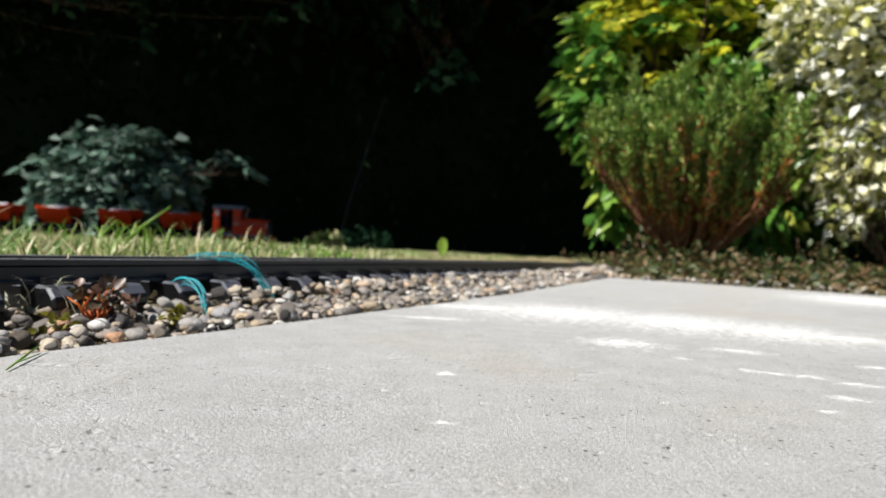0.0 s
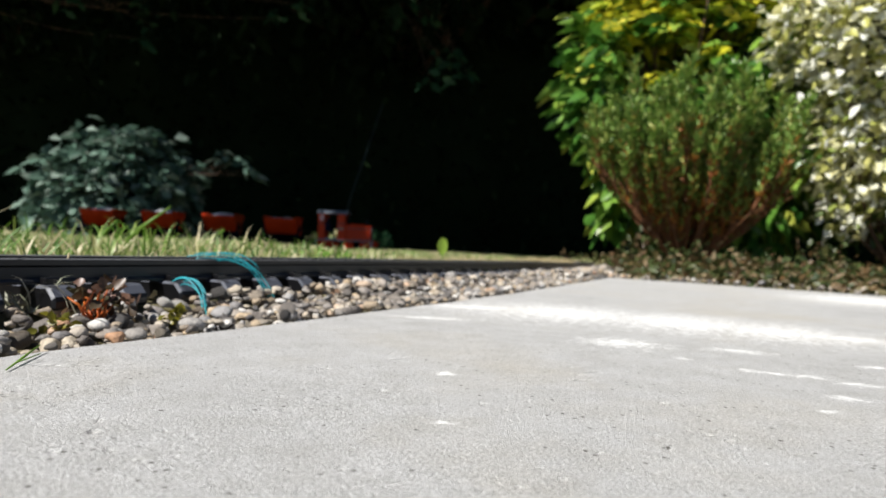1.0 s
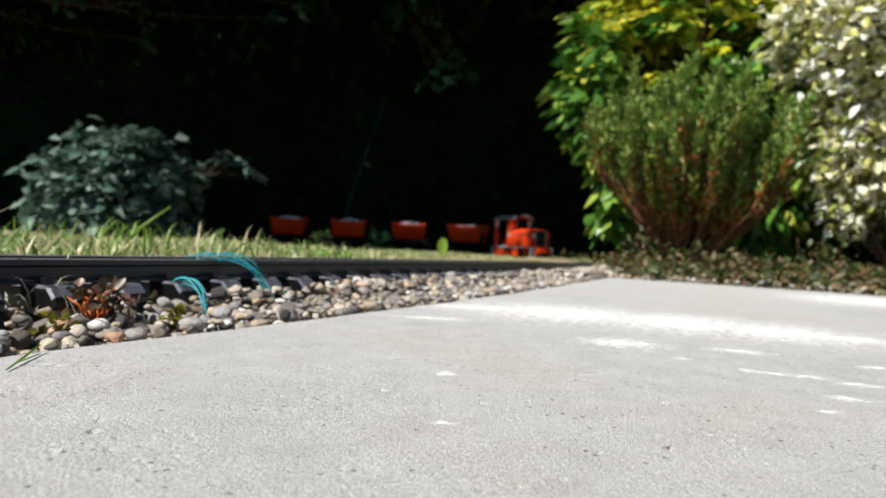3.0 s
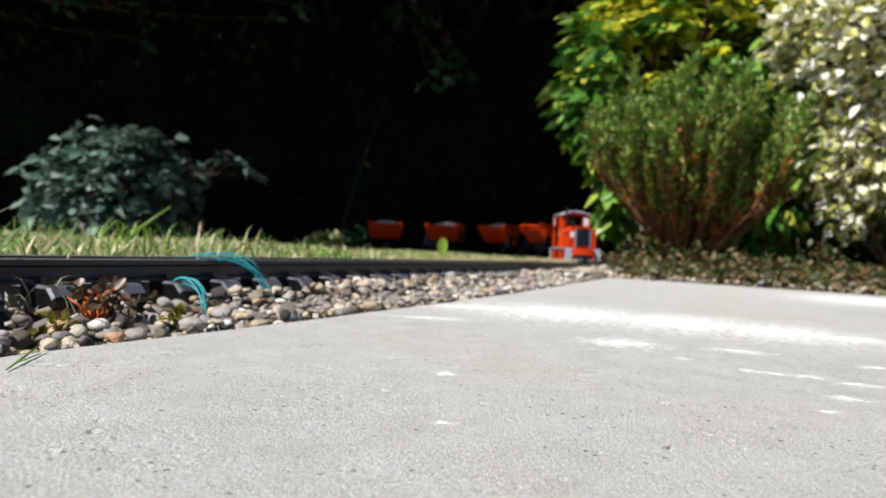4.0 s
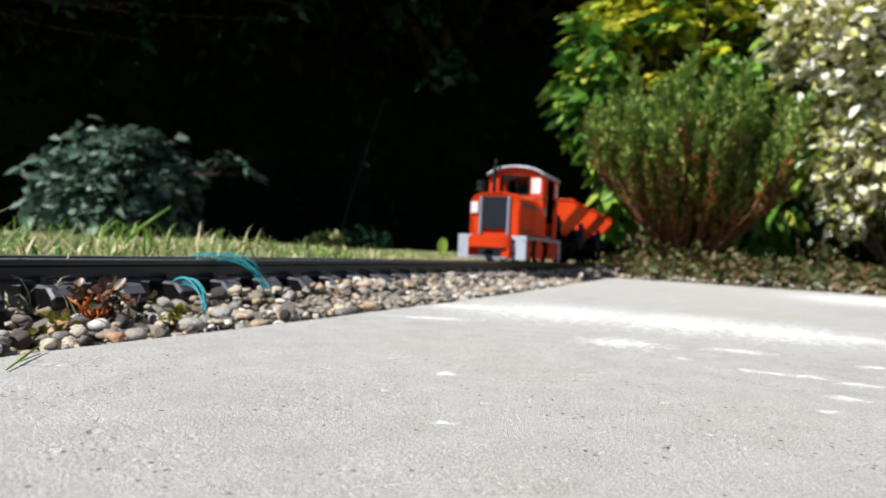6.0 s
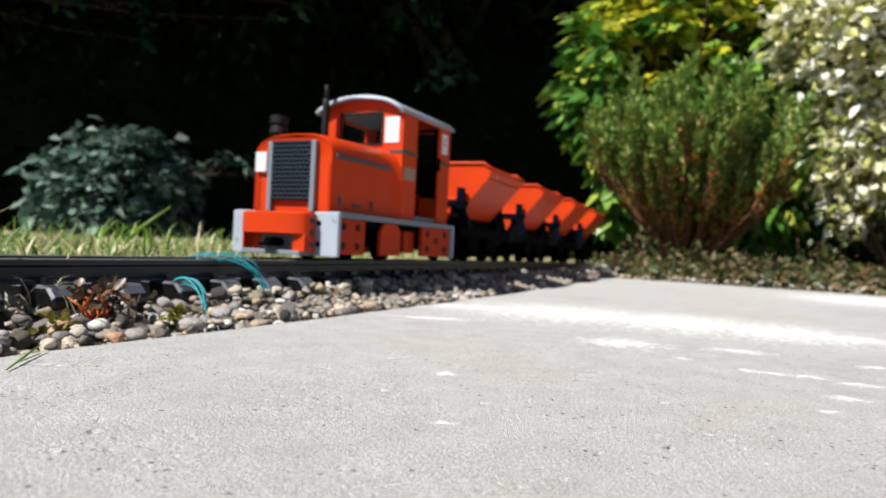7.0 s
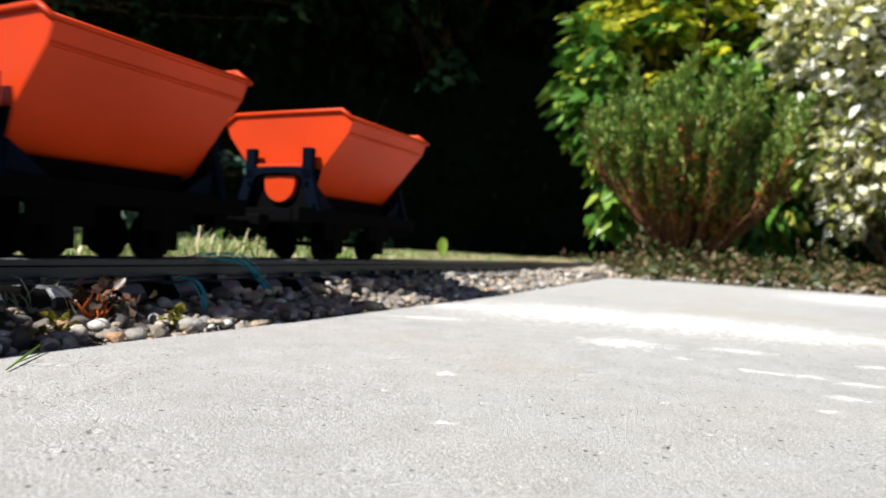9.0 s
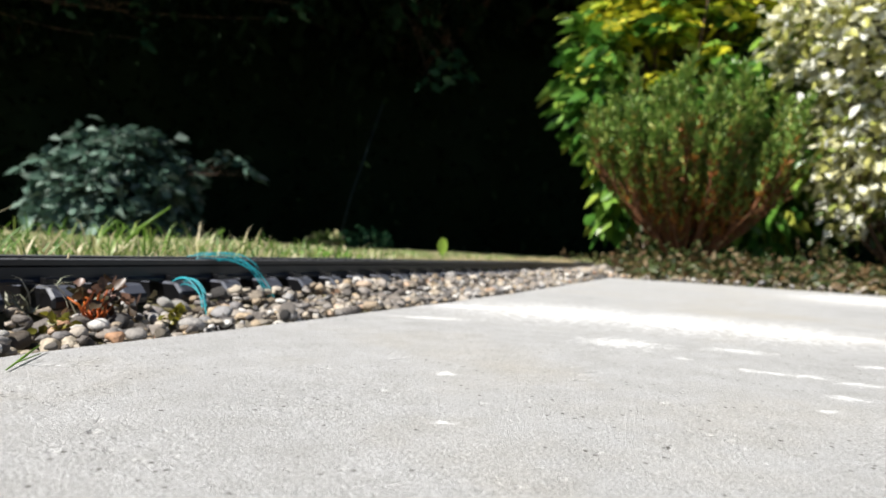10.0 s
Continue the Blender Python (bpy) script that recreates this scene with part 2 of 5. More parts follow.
    both.operation = "MULTIPLY_ADD"
    l.new(grit, both.inputs[0])
    both.inputs[1].default_value = 0.6
    l.new(fine, both.inputs[2])
    bumped(n, l, b, both.outputs[0], 0.8, 0.0012)
    return m


CONCRETE = slab_material()


# ---- mesh helpers ----
class Geo:
    """Gathers vertices and faces."""

    def __init__(self):
        self.v, self.f, self.count = [], [], 0

    def add(self, verts, faces):
        self.v.append(np.asarray(verts, float).reshape(-1, 3))
        self.f.extend(tuple(int(i) + self.count for i in face) for face in faces)
        self.count += len(self.v[-1])

    def mesh(self, name, material, smooth=True):
        me = bpy.data.meshes.new(name)
        me.from_pydata(np.vstack(self.v).tolist(), [], self.f)
        me.materials.append(material)
        if smooth:
            me.polygons.foreach_set("use_smooth", [True] * len(me.polygons))
        me.update()
        return me


def part(name, data, material, parent, label="", at=None):
    """One mesh object under a thing or a part; data: a bmesh, a Geo or a mesh."""
    if isinstance(data, Geo):
        me = data.mesh(name, material)
    elif isinstance(data, bmesh.types.BMesh):
        me = bpy.data.meshes.new(name)
        data.to_mesh(me)
        data.free()
        me.materials.append(material)
    else:
        me = data
    ob = new(name, me)
    ob.parent = parent
    if at is not None:
        ob.location = at
    return tagged(ob, label) if label else ob


def box(x0, x1, y0, y1, z0, z1, bevel=0.0008):
    bm = bmesh.new()
    bmesh.ops.create_cube(bm, size=1)
    for v in bm.verts:
        v.co = Vector(((x0 + x1) / 2 + v.co.x * (x1 - x0), (y0 + y1) / 2 + v.co.y * (y1 - y0), (z0 + z1) / 2 + v.co.z * (z1 - z0)))
    if bevel:
        bmesh.ops.bevel(bm, geom=bm.edges[:], offset=min(bevel, 0.4 * min(abs(x1 - x0), abs(y1 - y0), abs(z1 - z0))), segments=2, affect="EDGES", profile=0.6)
    return bm


def joined(*bms):
    """Several bmeshes as one."""
    out = bms[0]
    for b in bms[1:]:
        me = bpy.data.meshes.new("tmp")
        b.to_mesh(me)
        b.free()
        out.from_mesh(me)
        bpy.data.meshes.remove(me)
    return out


def drum(radius, length, axis="x", segments=24, at=(0, 0, 0), r2=None, bevel=0.0006):
    bm = bmesh.new()
    bmesh.ops.create_cone(bm, cap_ends=True, segments=segments, radius1=radius, radius2=radius if r2 is None else r2, depth=length)
    if bevel:
        rims = [e for e in bm.edges if abs(e.verts[0].co.z - e.verts[1].co.z) < 1e-6]
        bmesh.ops.bevel(bm, geom=rims, offset=bevel, segments=2, affect="EDGES")
    turn = {"x": Matrix.Rotation(radians(90), 4, "Y"), "y": Matrix.Rotation(radians(90), 4, "X"), "z": Matrix.Identity(4)}[axis]
    bmesh.ops.transform(bm, matrix=Matrix.Translation(at) @ turn, verts=bm.verts)
    return bm


def prism(outline, a0, a1, axis="y", bevel=0.0006):
    """An outline (a, b) drawn out along an axis: y with (x, z), x with (y, z), z with (x, y)."""
    bm = bmesh.new()
    put = {"y": lambda a, b, c: (a, c, b), "x": lambda a, b, c: (c, a, b), "z": lambda a, b, c: (a, b, c)}[axis]
    lo = [bm.verts.new(put(a, b, a0)) for a, b in outline]
    hi = [bm.verts.new(put(a, b, a1)) for a, b in outline]
    k = len(outline)
    bm.faces.new(lo[::-1])
    bm.faces.new(hi)
    for i in range(k):
        bm.faces.new((lo[i], lo[(i + 1) % k], hi[(i + 1) % k], hi[i]))
    bmesh.ops.recalc_face_normals(bm, faces=bm.faces[:])
    if bevel:
        bmesh.ops.bevel(bm, geom=bm.edges[:], offset=bevel, segments=1, affect="EDGES")
    return bm


def tube(geo, points, radii, sides=6):
    """A tapering round stem through points."""
    pts = np.asarray(points, float)
    radii = np.broadcast_to(np.asarray(radii, float), (len(pts),))
    tang = np.gradient(pts, axis=0)
    tang /= np.linalg.norm(tang, axis=1)[:, None] + 1e-9
    ref = np.array([0.31, 0.87, 0.38])
    a = np.cross(tang, ref)
    a /= np.linalg.norm(a, axis=1)[:, None] + 1e-9
    b = np.cross(tang, a)
    th = np.linspace(0, 2 * np.pi, sides, endpoint=False)
    ring = pts[:, None] + radii[:, None, None] * (np.cos(th)[None, :, None] * a[:, None] + np.sin(th)[None, :, None] * b[:, None])
    faces = []
    for i in range(len(pts) - 1):
        for j in range(sides):
            k = (j + 1) % sides
            faces.append((i * sides + j, i * sides + k, (i + 1) * sides + k, (i + 1) * sides + j))
    faces.append(tuple(range(sides))[::-1])
    faces.append(tuple((len(pts) - 1) * sides + j for j in range(sides)))
    geo.add(ring.reshape(-1, 3), faces)


def unit(v):
    return v / (np.linalg.norm(v, axis=-1, keepdims=True) + 1e-9)


def leaves(geo, base, way, length, width, fold=0.25, droop=0.15, seed=0):
    """Folded, pointed leaves: base points, directions, lengths, widths."""
    r = np.random.default_rng(seed)
    k = len(base)
    way = unit(np.asarray(way, float))
    side = unit(np.cross(way, unit(r.normal(size=(k, 3)) * 0.6 + np.array([0, 0, 1.0]))))
    up = np.cross(side, way)
    length = np.broadcast_to(np.asarray(length, float), (k,))[:, None]
    width = np.broadcast_to(np.asarray(width, float), (k,))[:, None]
    mid = base + way * length * 0.5 - up * width * fold * 0.5
    le = base + way * length * 0.42 + side * width * 0.5 + up * width * fold * 0.5
    ri = base + way * length * 0.42 - side * width * 0.5 + up * width * fold * 0.5
    le2 = base + way * length * 0.75 + side * width * 0.33 - up * length * droop * 0.4
    ri2 = base + way * length * 0.75 - side * width * 0.33 - up * length * droop * 0.4
    tip = base + way * length - up * length * droop
    v = np.stack([base, le, mid, ri, le2, ri2, tip], 1).reshape(-1, 3)
    tmpl = ((0, 1, 2), (0, 2, 3), (1, 4, 2), (2, 5, 3), (4, 6, 2), (2, 6, 5))
    idx = np.arange(k)[:, None, None] * 7 + np.array(tmpl)[None]
    geo.add(v, idx.reshape(-1, 3))


def blades(geo, base, height, lean, width, seed=0):
    """Bent grass blades of three segments."""
    r = np.random.default_rng(seed)
    k = len(base)
    a = r.uniform(0, 2 * np.pi, k)
    out = np.stack([np.cos(a), np.sin(a), np.zeros(k)], 1)
    b = r.uniform(0, 2 * np.pi, k)
    side = np.stack([np.cos(b), np.sin(b), np.zeros(k)], 1)
    height = np.broadcast_to(height, (k,))[:, None]
    lean = np.broadcast_to(lean, (k,))[:, None]
    width = np.broadcast_to(width, (k,))[:, None]
    up = np.array([0, 0, 1.0])
    p1 = base + up * height * 0.5 + out * lean * height * 0.25
    p2 = base + up * height * 0.85 + out * lean * height * 0.62
    p3 = base + up * height * (1.05 - 0.15 * lean) + out * lean * height * 1.1
    v = np.stack([base - side * width, base + side * width, p1 - side * width * 0.85, p1 + side * width * 0.85, p2 - side * width * 0.5, p2 + side * width * 0.5, p3], 1).reshape(-1, 3)
    idx = np.arange(k)[:, None] * 7
    faces = np.concatenate([idx + np.array([[0, 1, 3]]), idx + np.array([[0, 3, 2]]), idx + np.array([[2, 3, 5]]), idx + np.array([[2, 5, 4]]), idx + np.array([[4, 5, 6]])])
    geo.add(v, faces)


# ---- the railway's line ----
RAIL_Z = 0.0335
GAUGE = 0.045
WAY = [(-3.6491, 2.83), (-2.6, 2.83), (-1.6, 2.83), (-0.8, 2.83), (-0.31, 2.825), (-0.02, 2.8), (0.18, 2.715), (0.33, 2.545), (0.41, 2.34), (0.432, 2.14), (0.4, 1.88), (0.3, 1.6), (0.222, 1.405), (0.137, 1.197), (-0.0916, 0.6711), (-0.2434, 0.3596), (-0.4186, 0.0), (-0.769, -0.7192), (-1.207, -1.6182)]


def smooth_line(points, n=40):
    p = np.array(points, float)
    k = np.r_[0, np.cumsum(np.linalg.norm(np.diff(p, axis=0), axis=1))]
    h = np.diff(k)[:, None]
    slope = np.diff(p, axis=0) / h
    tan = np.zeros_like(p)
    tan[1:-1] = (slope[:-1] * h[1:] + slope[1:] * h[:-1]) / (h[:-1] + h[1:])
    tan[0], tan[-1] = slope[0], slope[-1]
    u = np.linspace(0, 1, n, endpoint=False)[:, None]
    out = [(2 * u**3 - 3 * u**2 + 1) * p[i] + (u**3 - 2 * u**2 + u) * h[i] * tan[i] + (3 * u**2 - 2 * u**3) * p[i + 1] + (u**3 - u**2) * h[i] * tan[i + 1] for i in range(len(p) - 1)]
    out = np.vstack(out + [p[-1:]])
    for _ in range(60):
        out[1:-1] = 0.25 * out[:-2] + 0.5 * out[1:-1] + 0.25 * out[2:]
    return out


LINE = smooth_line(WAY)
ARC = np.r_[0, np.cumsum(np.linalg.norm(np.diff(LINE, axis=0), axis=1))]


def on_line(s):
    return np.array([np.interp(s, ARC, LINE[:, 0]), np.interp(s, ARC, LINE[:, 1])])


def rail_z(s):
    """The railhead dips slightly where the line turns."""
    return RAIL_Z + float(np.interp(s, [3.6, 4.0, 4.318, 4.868, 5.118, 5.318, 5.568, 6.068], [-0.016, -0.013, -0.0105, -0.0105, -0.0070, -0.0042, -0.0028, 0.0]))


def line_side(x, y):
    """Signed distance from the line: positive on the camera's side."""
    p = np.stack([np.atleast_1d(x), np.atleast_1d(y)], 1)
    best = np.full(len(p), 1e9)
    sign = np.ones(len(p))
    coarse = LINE[::4]
    for i in range(0, len(p), 4000):
        q = p[i:i + 4000]
        dd = np.linalg.norm(q[:, None] - coarse[None], axis=2)
        j = dd.argmin(1)
        t = coarse[np.minimum(j + 1, len(coarse) - 1)] - coarse[np.maximum(j - 1, 0)]
        w = q - coarse[j]
        best[i:i + 4000] = dd[np.arange(len(q)), j]
        sign[i:i + 4000] = np.sign(t[:, 0] * w[:, 1] - t[:, 1] * w[:, 0])
    return best * sign


# ---- setting: ground, slab ----
def ground_height(x, y):
    x, y = np.asarray(x, float), np.asarray(y, float)
    z = 0.012 + 0.004 * np.sin(3.1 * x + 0.7) * np.cos(2.3 * y) + 0.003 * np.sin(9 * x + 4 * y)
    inside = np.clip((-0.15 - x + 0.45 * y - 0.05) / 0.5, 0, 1) * np.clip((2.6 - y) / 0.8, 0, 1)
    return z + 0.012 * inside


def build_ground():
    xs = np.concatenate([[-400, -60, -15, -8], np.linspace(-4.5, 4.5, 121), [8, 15, 60, 400]])
    ys = np.concatenate([[-400, -60, -15, -5], np.linspace(-2.5, 6.5, 121), [10, 20, 60, 400]])
    gx, gy = np.meshgrid(xs, ys, indexing="ij")
    z = ground_height(gx, gy)
    near = np.abs(line_side(gx.ravel(), gy.ravel()).reshape(gx.shape))
    sd = line_side(gx.ravel(), gy.ravel()).reshape(gx.shape)
    z = np.where(near < 0.09, np.minimum(z, 0.006), z)
    z = np.where((sd > 0.06) & (gy < 1.6) & (gx < 1.6), -0.03, z)
    g = Geo()
    nx, ny = len(xs), len(ys)
    idx = np.arange(nx * ny).reshape(nx, ny)
    faces = np.stack([idx[:-1, :-1], idx[1:, :-1], idx[1:, 1:], idx[:-1, 1:]], -1).reshape(-1, 4)
    g.add(np.stack([gx, gy, z], -1).reshape(-1, 3), faces)
    ob = new("ground", g.mesh("ground", SOIL))
    tagged(ob, "brown garden soil with thin dry turf", "ground", kind="structure")
    return ob


ground = build_ground()

SLAB = [(-1.05, -1.5), (-0.298, 0.0), (-0.18, 0.236), (-0.023, 0.552), (0.09, 0.80), (0.23, 1.14), (0.36, 1.46), (0.56, 1.33), (0.77, 1.175), (1.6, 0.62), (2.6, -0.2), (2.6, -1.8), (0.5, -2.4)]


def build_slab():
    bm = bmesh.new()
    pts = []
    for i, (x, y) in enumerate(SLAB):
        x2, y2 = SLAB[(i + 1) % len(SLAB)]
        d = math.hypot(x2 - x, y2 - y)
        k = max(1, int(d / 0.03)) if y > -0.3 and x < 1 else 1
        for j in range(k):
            u = j / k
            wob = 0.0022 * noise.noise((x + (x2 - x) * u) * 25 * Vector((1, 0, 0)) + Vector((0, (y + (y2 - y) * u) * 25, 0)))
            pts.append((x + (x2 - x) * u + wob, y + (y2 - y) * u - wob))
    top = [bm.verts.new((x, y, -0.0045)) for x, y in pts]
    low = [bm.verts.new((x, y, -0.05)) for x, y in pts]
    f = bm.faces.new(top)
    for i in range(len(pts)):
        j = (i + 1) % len(pts)
        bm.faces.new((top[i], low[i], low[j], top[j]))
    bmesh.ops.recalc_face_normals(bm, faces=bm.faces[:])
    rim = [e for e in f.edges]
    bmesh.ops.bevel(bm, geom=rim, offset=0.003, segments=2, affect="EDGES")
    me = bpy.data.meshes.new("paving_slab")
    bm.to_mesh(me)
    bm.free()
    me.materials.append(CONCRETE)
    ob = new("paving_slab", me)
    return tagged(ob, "pale grey concrete paving slab with white plaster splashes", "paving", kind="structure")


slab = build_slab()


def build_slab_surface():
    """The slab's worn top: grit, shallow hollows and rounded edge as real relief."""
    ys = [0.105]
    while ys[-1] < 1.452:
        ys.append(ys[-1] * 1.0062)
    ys = np.array(ys)
    left = np.interp(ys, [p[1] for p in SLAB[1:7]], [p[0] for p in SLAB[1:7]])
    left = np.maximum(left, -0.70 * ys - 0.012)
    right = np.minimum(0.70 * ys + 0.02, np.interp(ys, [0.62, 1.175, 1.33, 1.46], [1.6, 0.77, 0.56, 0.36]))
    right = np.maximum(right, left + 0.004)
    cols = 330
    u = np.linspace(0, 1, cols)
    x = left[:, None] + (right - left)[:, None] * u[None]
    y = np.repeat(ys[:, None], cols, 1)
    z = np.empty_like(x)
    for i in range(len(ys)):
        for j in range(cols):
            a, b = x[i, j], y[i, j]
            v = 0.00015 * noise.noise((a * 520, b * 520, 0.3)) + 0.00006 * noise.noise((a * 170, b * 170, 4.1)) + 0.0006 * noise.noise((a * 13, b * 13, 8.7))
            w = noise.noise((a * 300, b * 300, 21.0)) * (0.75 + 0.5 * noise.noise((a * 30, b * 30, 2.0)))
            z[i, j] = 0.0 + v - (0.0010 * (w - 0.46) / 0.15 if w > 0.46 else 0)
    edge = np.abs(x - left[:, None])
    z -= 0.0035 * np.clip(1 - edge / 0.004, 0, 1) ** 2
    z[:, 0] = z[:, -1] = z[0, :] = z[-1, :] = -0.008
    g = Geo()
    idx = np.arange(x.size).reshape(x.shape)
    faces = np.stack([idx[:-1, :-1], idx[:-1, 1:], idx[1:, 1:], idx[1:, :-1]], -1).reshape(-1, 4)
    g.add(np.stack([x, y, z], -1).reshape(-1, 3), faces)
    return part("worn_top", g, CONCRETE, slab, "gritty worn concrete surface")


build_slab_surface()


# ---- track ----
def rail_mesh(offset):
    """A flat-bottomed rail along the line at a lateral offset."""
    prof = [(-0.0055, -0.0135), (0.0055, -0.0135), (0.0055, -0.0122), (0.0012, -0.0108), (0.0010, -0.0048), (0.0027, -0.0036), (0.0027, -0.0006), (0.0020, 0.0), (-0.0020, 0.0), (-0.0027, -0.0006), (-0.0027, -0.0036), (-0.0010, -0.0048), (-0.0012, -0.0108), (-0.0055, -0.0122)]
    s = np.arange(0.0, ARC[-1] - 0.001, 0.025)
    c = np.array([on_line(a) for a in s])
    t = unit(np.gradient(c, axis=0))
    nrm = np.stack([t[:, 1], -t[:, 0]], 1)
    g = Geo()
    k = len(prof)
    v = []
    for p, q, top in zip(c, nrm, [rail_z(a) for a in s]):
        v += [(p[0] + q[0] * (offset + a), p[1] + q[1] * (offset + a), top + b) for a, b in prof]
    faces = [(i * k + j, i * k + (j + 1) % k, (i + 1) * k + (j + 1) % k, (i + 1) * k + j) for i in range(len(s) - 1) for j in range(k)]
    g.add(v, faces)
    me = g.mesh("rail", RAIL_METAL, smooth=False)
    me.materials.append(RAIL_TOP)
    me.materials.append(RAIL_FOOT)
    # rubbed head faces; foot tops get the paler colour that paints them lit
    for i, poly in enumerate(me.polygons):
        if i % k in (6, 7, 8):
            poly.material_index = 1
        elif i % k in (2, 12):
            poly.material_index = 2
    return me


def build_track():
    tr = new("garden_railway_track")
    tagged(tr, "black narrow-gauge garden railway track on plastic sleepers", "track")
    part("rail", rail_mesh(GAUGE / 2), RAIL_METAL, tr, "dark metal rail with rubbed head")
    part("rail", rail_mesh(-GAUGE / 2), RAIL_METAL, tr, "dark metal rail with rubbed head")
    bm = prism([(-0.0465, -0.026), (-0.0465, -0.0200), (-0.0405, -0.0137), (0.0405, -0.0137), (0.0465, -0.0200), (0.0465, -0.026)], -0.0085, 0.0085, "y", 0.0014)
    for sx in (-1, 1):
        for off in (-1, 1):
            x = sx * GAUGE / 2 + off * 0.0075
            bm = joined(bm, box(x - 0.0028, x + 0.0028, -0.0045, 0.0045, -0.0145, -0.0098, 0.0008))
    me = bpy.data.meshes.new("sleeper")
    bm.to_mesh(me)
    bm.free()
    me.materials.append(BLACK_PLASTIC)
    me.materials.append(LIT_TOP_PLASTIC)
    # upward faces take the paler colour, their highlight painted with the dust
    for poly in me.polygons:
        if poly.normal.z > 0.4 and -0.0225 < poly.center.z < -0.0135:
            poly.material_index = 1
    s = 1.6
    while s < ARC[-1] - 0.9:
        a, b = on_line(s - 0.01), on_line(s + 0.01)
        c = on_line(s)
        ob = new("sleeper", me)
        ob.parent = tr
        ob.matrix_basis = pose(c[0], c[1], rail_z(s), 0, 0, math.degrees(math.atan2(*(b - a)[::-1])) - 90 + rng.uniform(-1, 1))
        s += 0.041
    return tr


track = build_track()


# ---- the train ----
def wheelset(parent, y, radius, tread=GAUGE):
    """An axle with two flanged, dished wheels, turning about its own middle."""
    bm = drum(0.0022, tread + 0.012, "x", 12)
    for sx in (-1, 1):
        x = sx * tread / 2
        bm = joined(bm, drum(radius, 0.006, "x", 28, (x, 0, 0)), drum(radius + 0.002, 0.0014, "x", 28, (x - sx * 0.0036, 0, 0), bevel=0.0003), drum(0.0042, 0.009, "x", 12, (x + sx * 0.001, 0, 0)))
        for k in range(5):
            a = 2 * math.pi * k / 5
            bm = joined(bm, drum(0.0017, 0.0074, "x", 8, (x, math.cos(a) * radius * 0.62, math.sin(a) * radius * 0.62), bevel=0))
    return part("wheelset", bm, BLACK_IRON, parent, "black spoked-look metal wheels on an axle", (0, y, radius))


def loft(sections, cap=True):
    """Rings of equal count joined one to the next."""
    g = Geo()
    k = len(sections[0])
    v = [p for ring in sections for p in ring]
    faces = [(i * k + j, i * k + (j + 1) % k, (i + 1) * k + (j + 1) % k, (i + 1) * k + j) for i in range(len(sections) - 1) for j in range(k)]
    if cap:
        faces.append(tuple(range(k))[::-1])
        faces.append(tuple((len(sections) - 1) * k + j for j in range(k)))
    g.add(v, faces)
    return g


def flat_part(name, g, material, parent, label="", angle=35):
    me = g.mesh(name, material, smooth=True)
    me.set_sharp_from_angle(angle=radians(angle))
    return part(name, me, material, parent, label)


def hood_ring(y, hw, shoulder, crown, low):
    pts = [(-hw, low), (-hw, shoulder)]
    for k in range(1, 12):
        a = math.pi * (1 - k / 12)
        ex = abs(math.cos(a)) ** 0.62 * (1 if math.cos(a) > 0 else -1)
        pts.append((hw * ex, shoulder + (crown - shoulder) * math.sin(a) ** 0.8))
    pts += [(hw, shoulder), (hw, low)]
    return [(x, y, z) for x, z in pts]


def wall_with_hole(x0, x1, z0, z1, hx0, hx1, hz0, hz1, y0, y1, gable=0.0):
    """A cross wall with a rectangular opening through it, its top arched by gable."""
    bm = bmesh.new()
    k = 9 if gable else 2
    outer = [(x0, z0), (x1, z0)] + [(x1 + (x0 - x1) * i / (k - 1), z1 + gable * math.sin(math.pi * i / (k - 1)) ** 0.8) for i in range(k)]
    inner = [(hx0, hz0), (hx1, hz0)] + [(hx1 + (hx0 - hx1) * i / (k - 1), hz1) for i in range(k)]
    rows = [[bm.verts.new((x, y, z)) for x, z in ring] for ring in (outer, inner) for y in (y0, y1)]
    n = len(outer)
    for i in range(n):
        j = (i + 1) % n
        bm.faces.new((rows[0][i], rows[0][j], rows[2][j], rows[2][i]))
        bm.faces.new((rows[1][i], rows[3][i], rows[3][j], rows[1][j]))
        bm.faces.new((rows[0][i], rows[1][i], rows[1][j], rows[0][j]))
        bm.faces.new((rows[2][i], rows[2][j], rows[3][j], rows[3][i]))
    bmesh.ops.recalc_face_normals(bm, faces=bm.faces[:])
    return bm


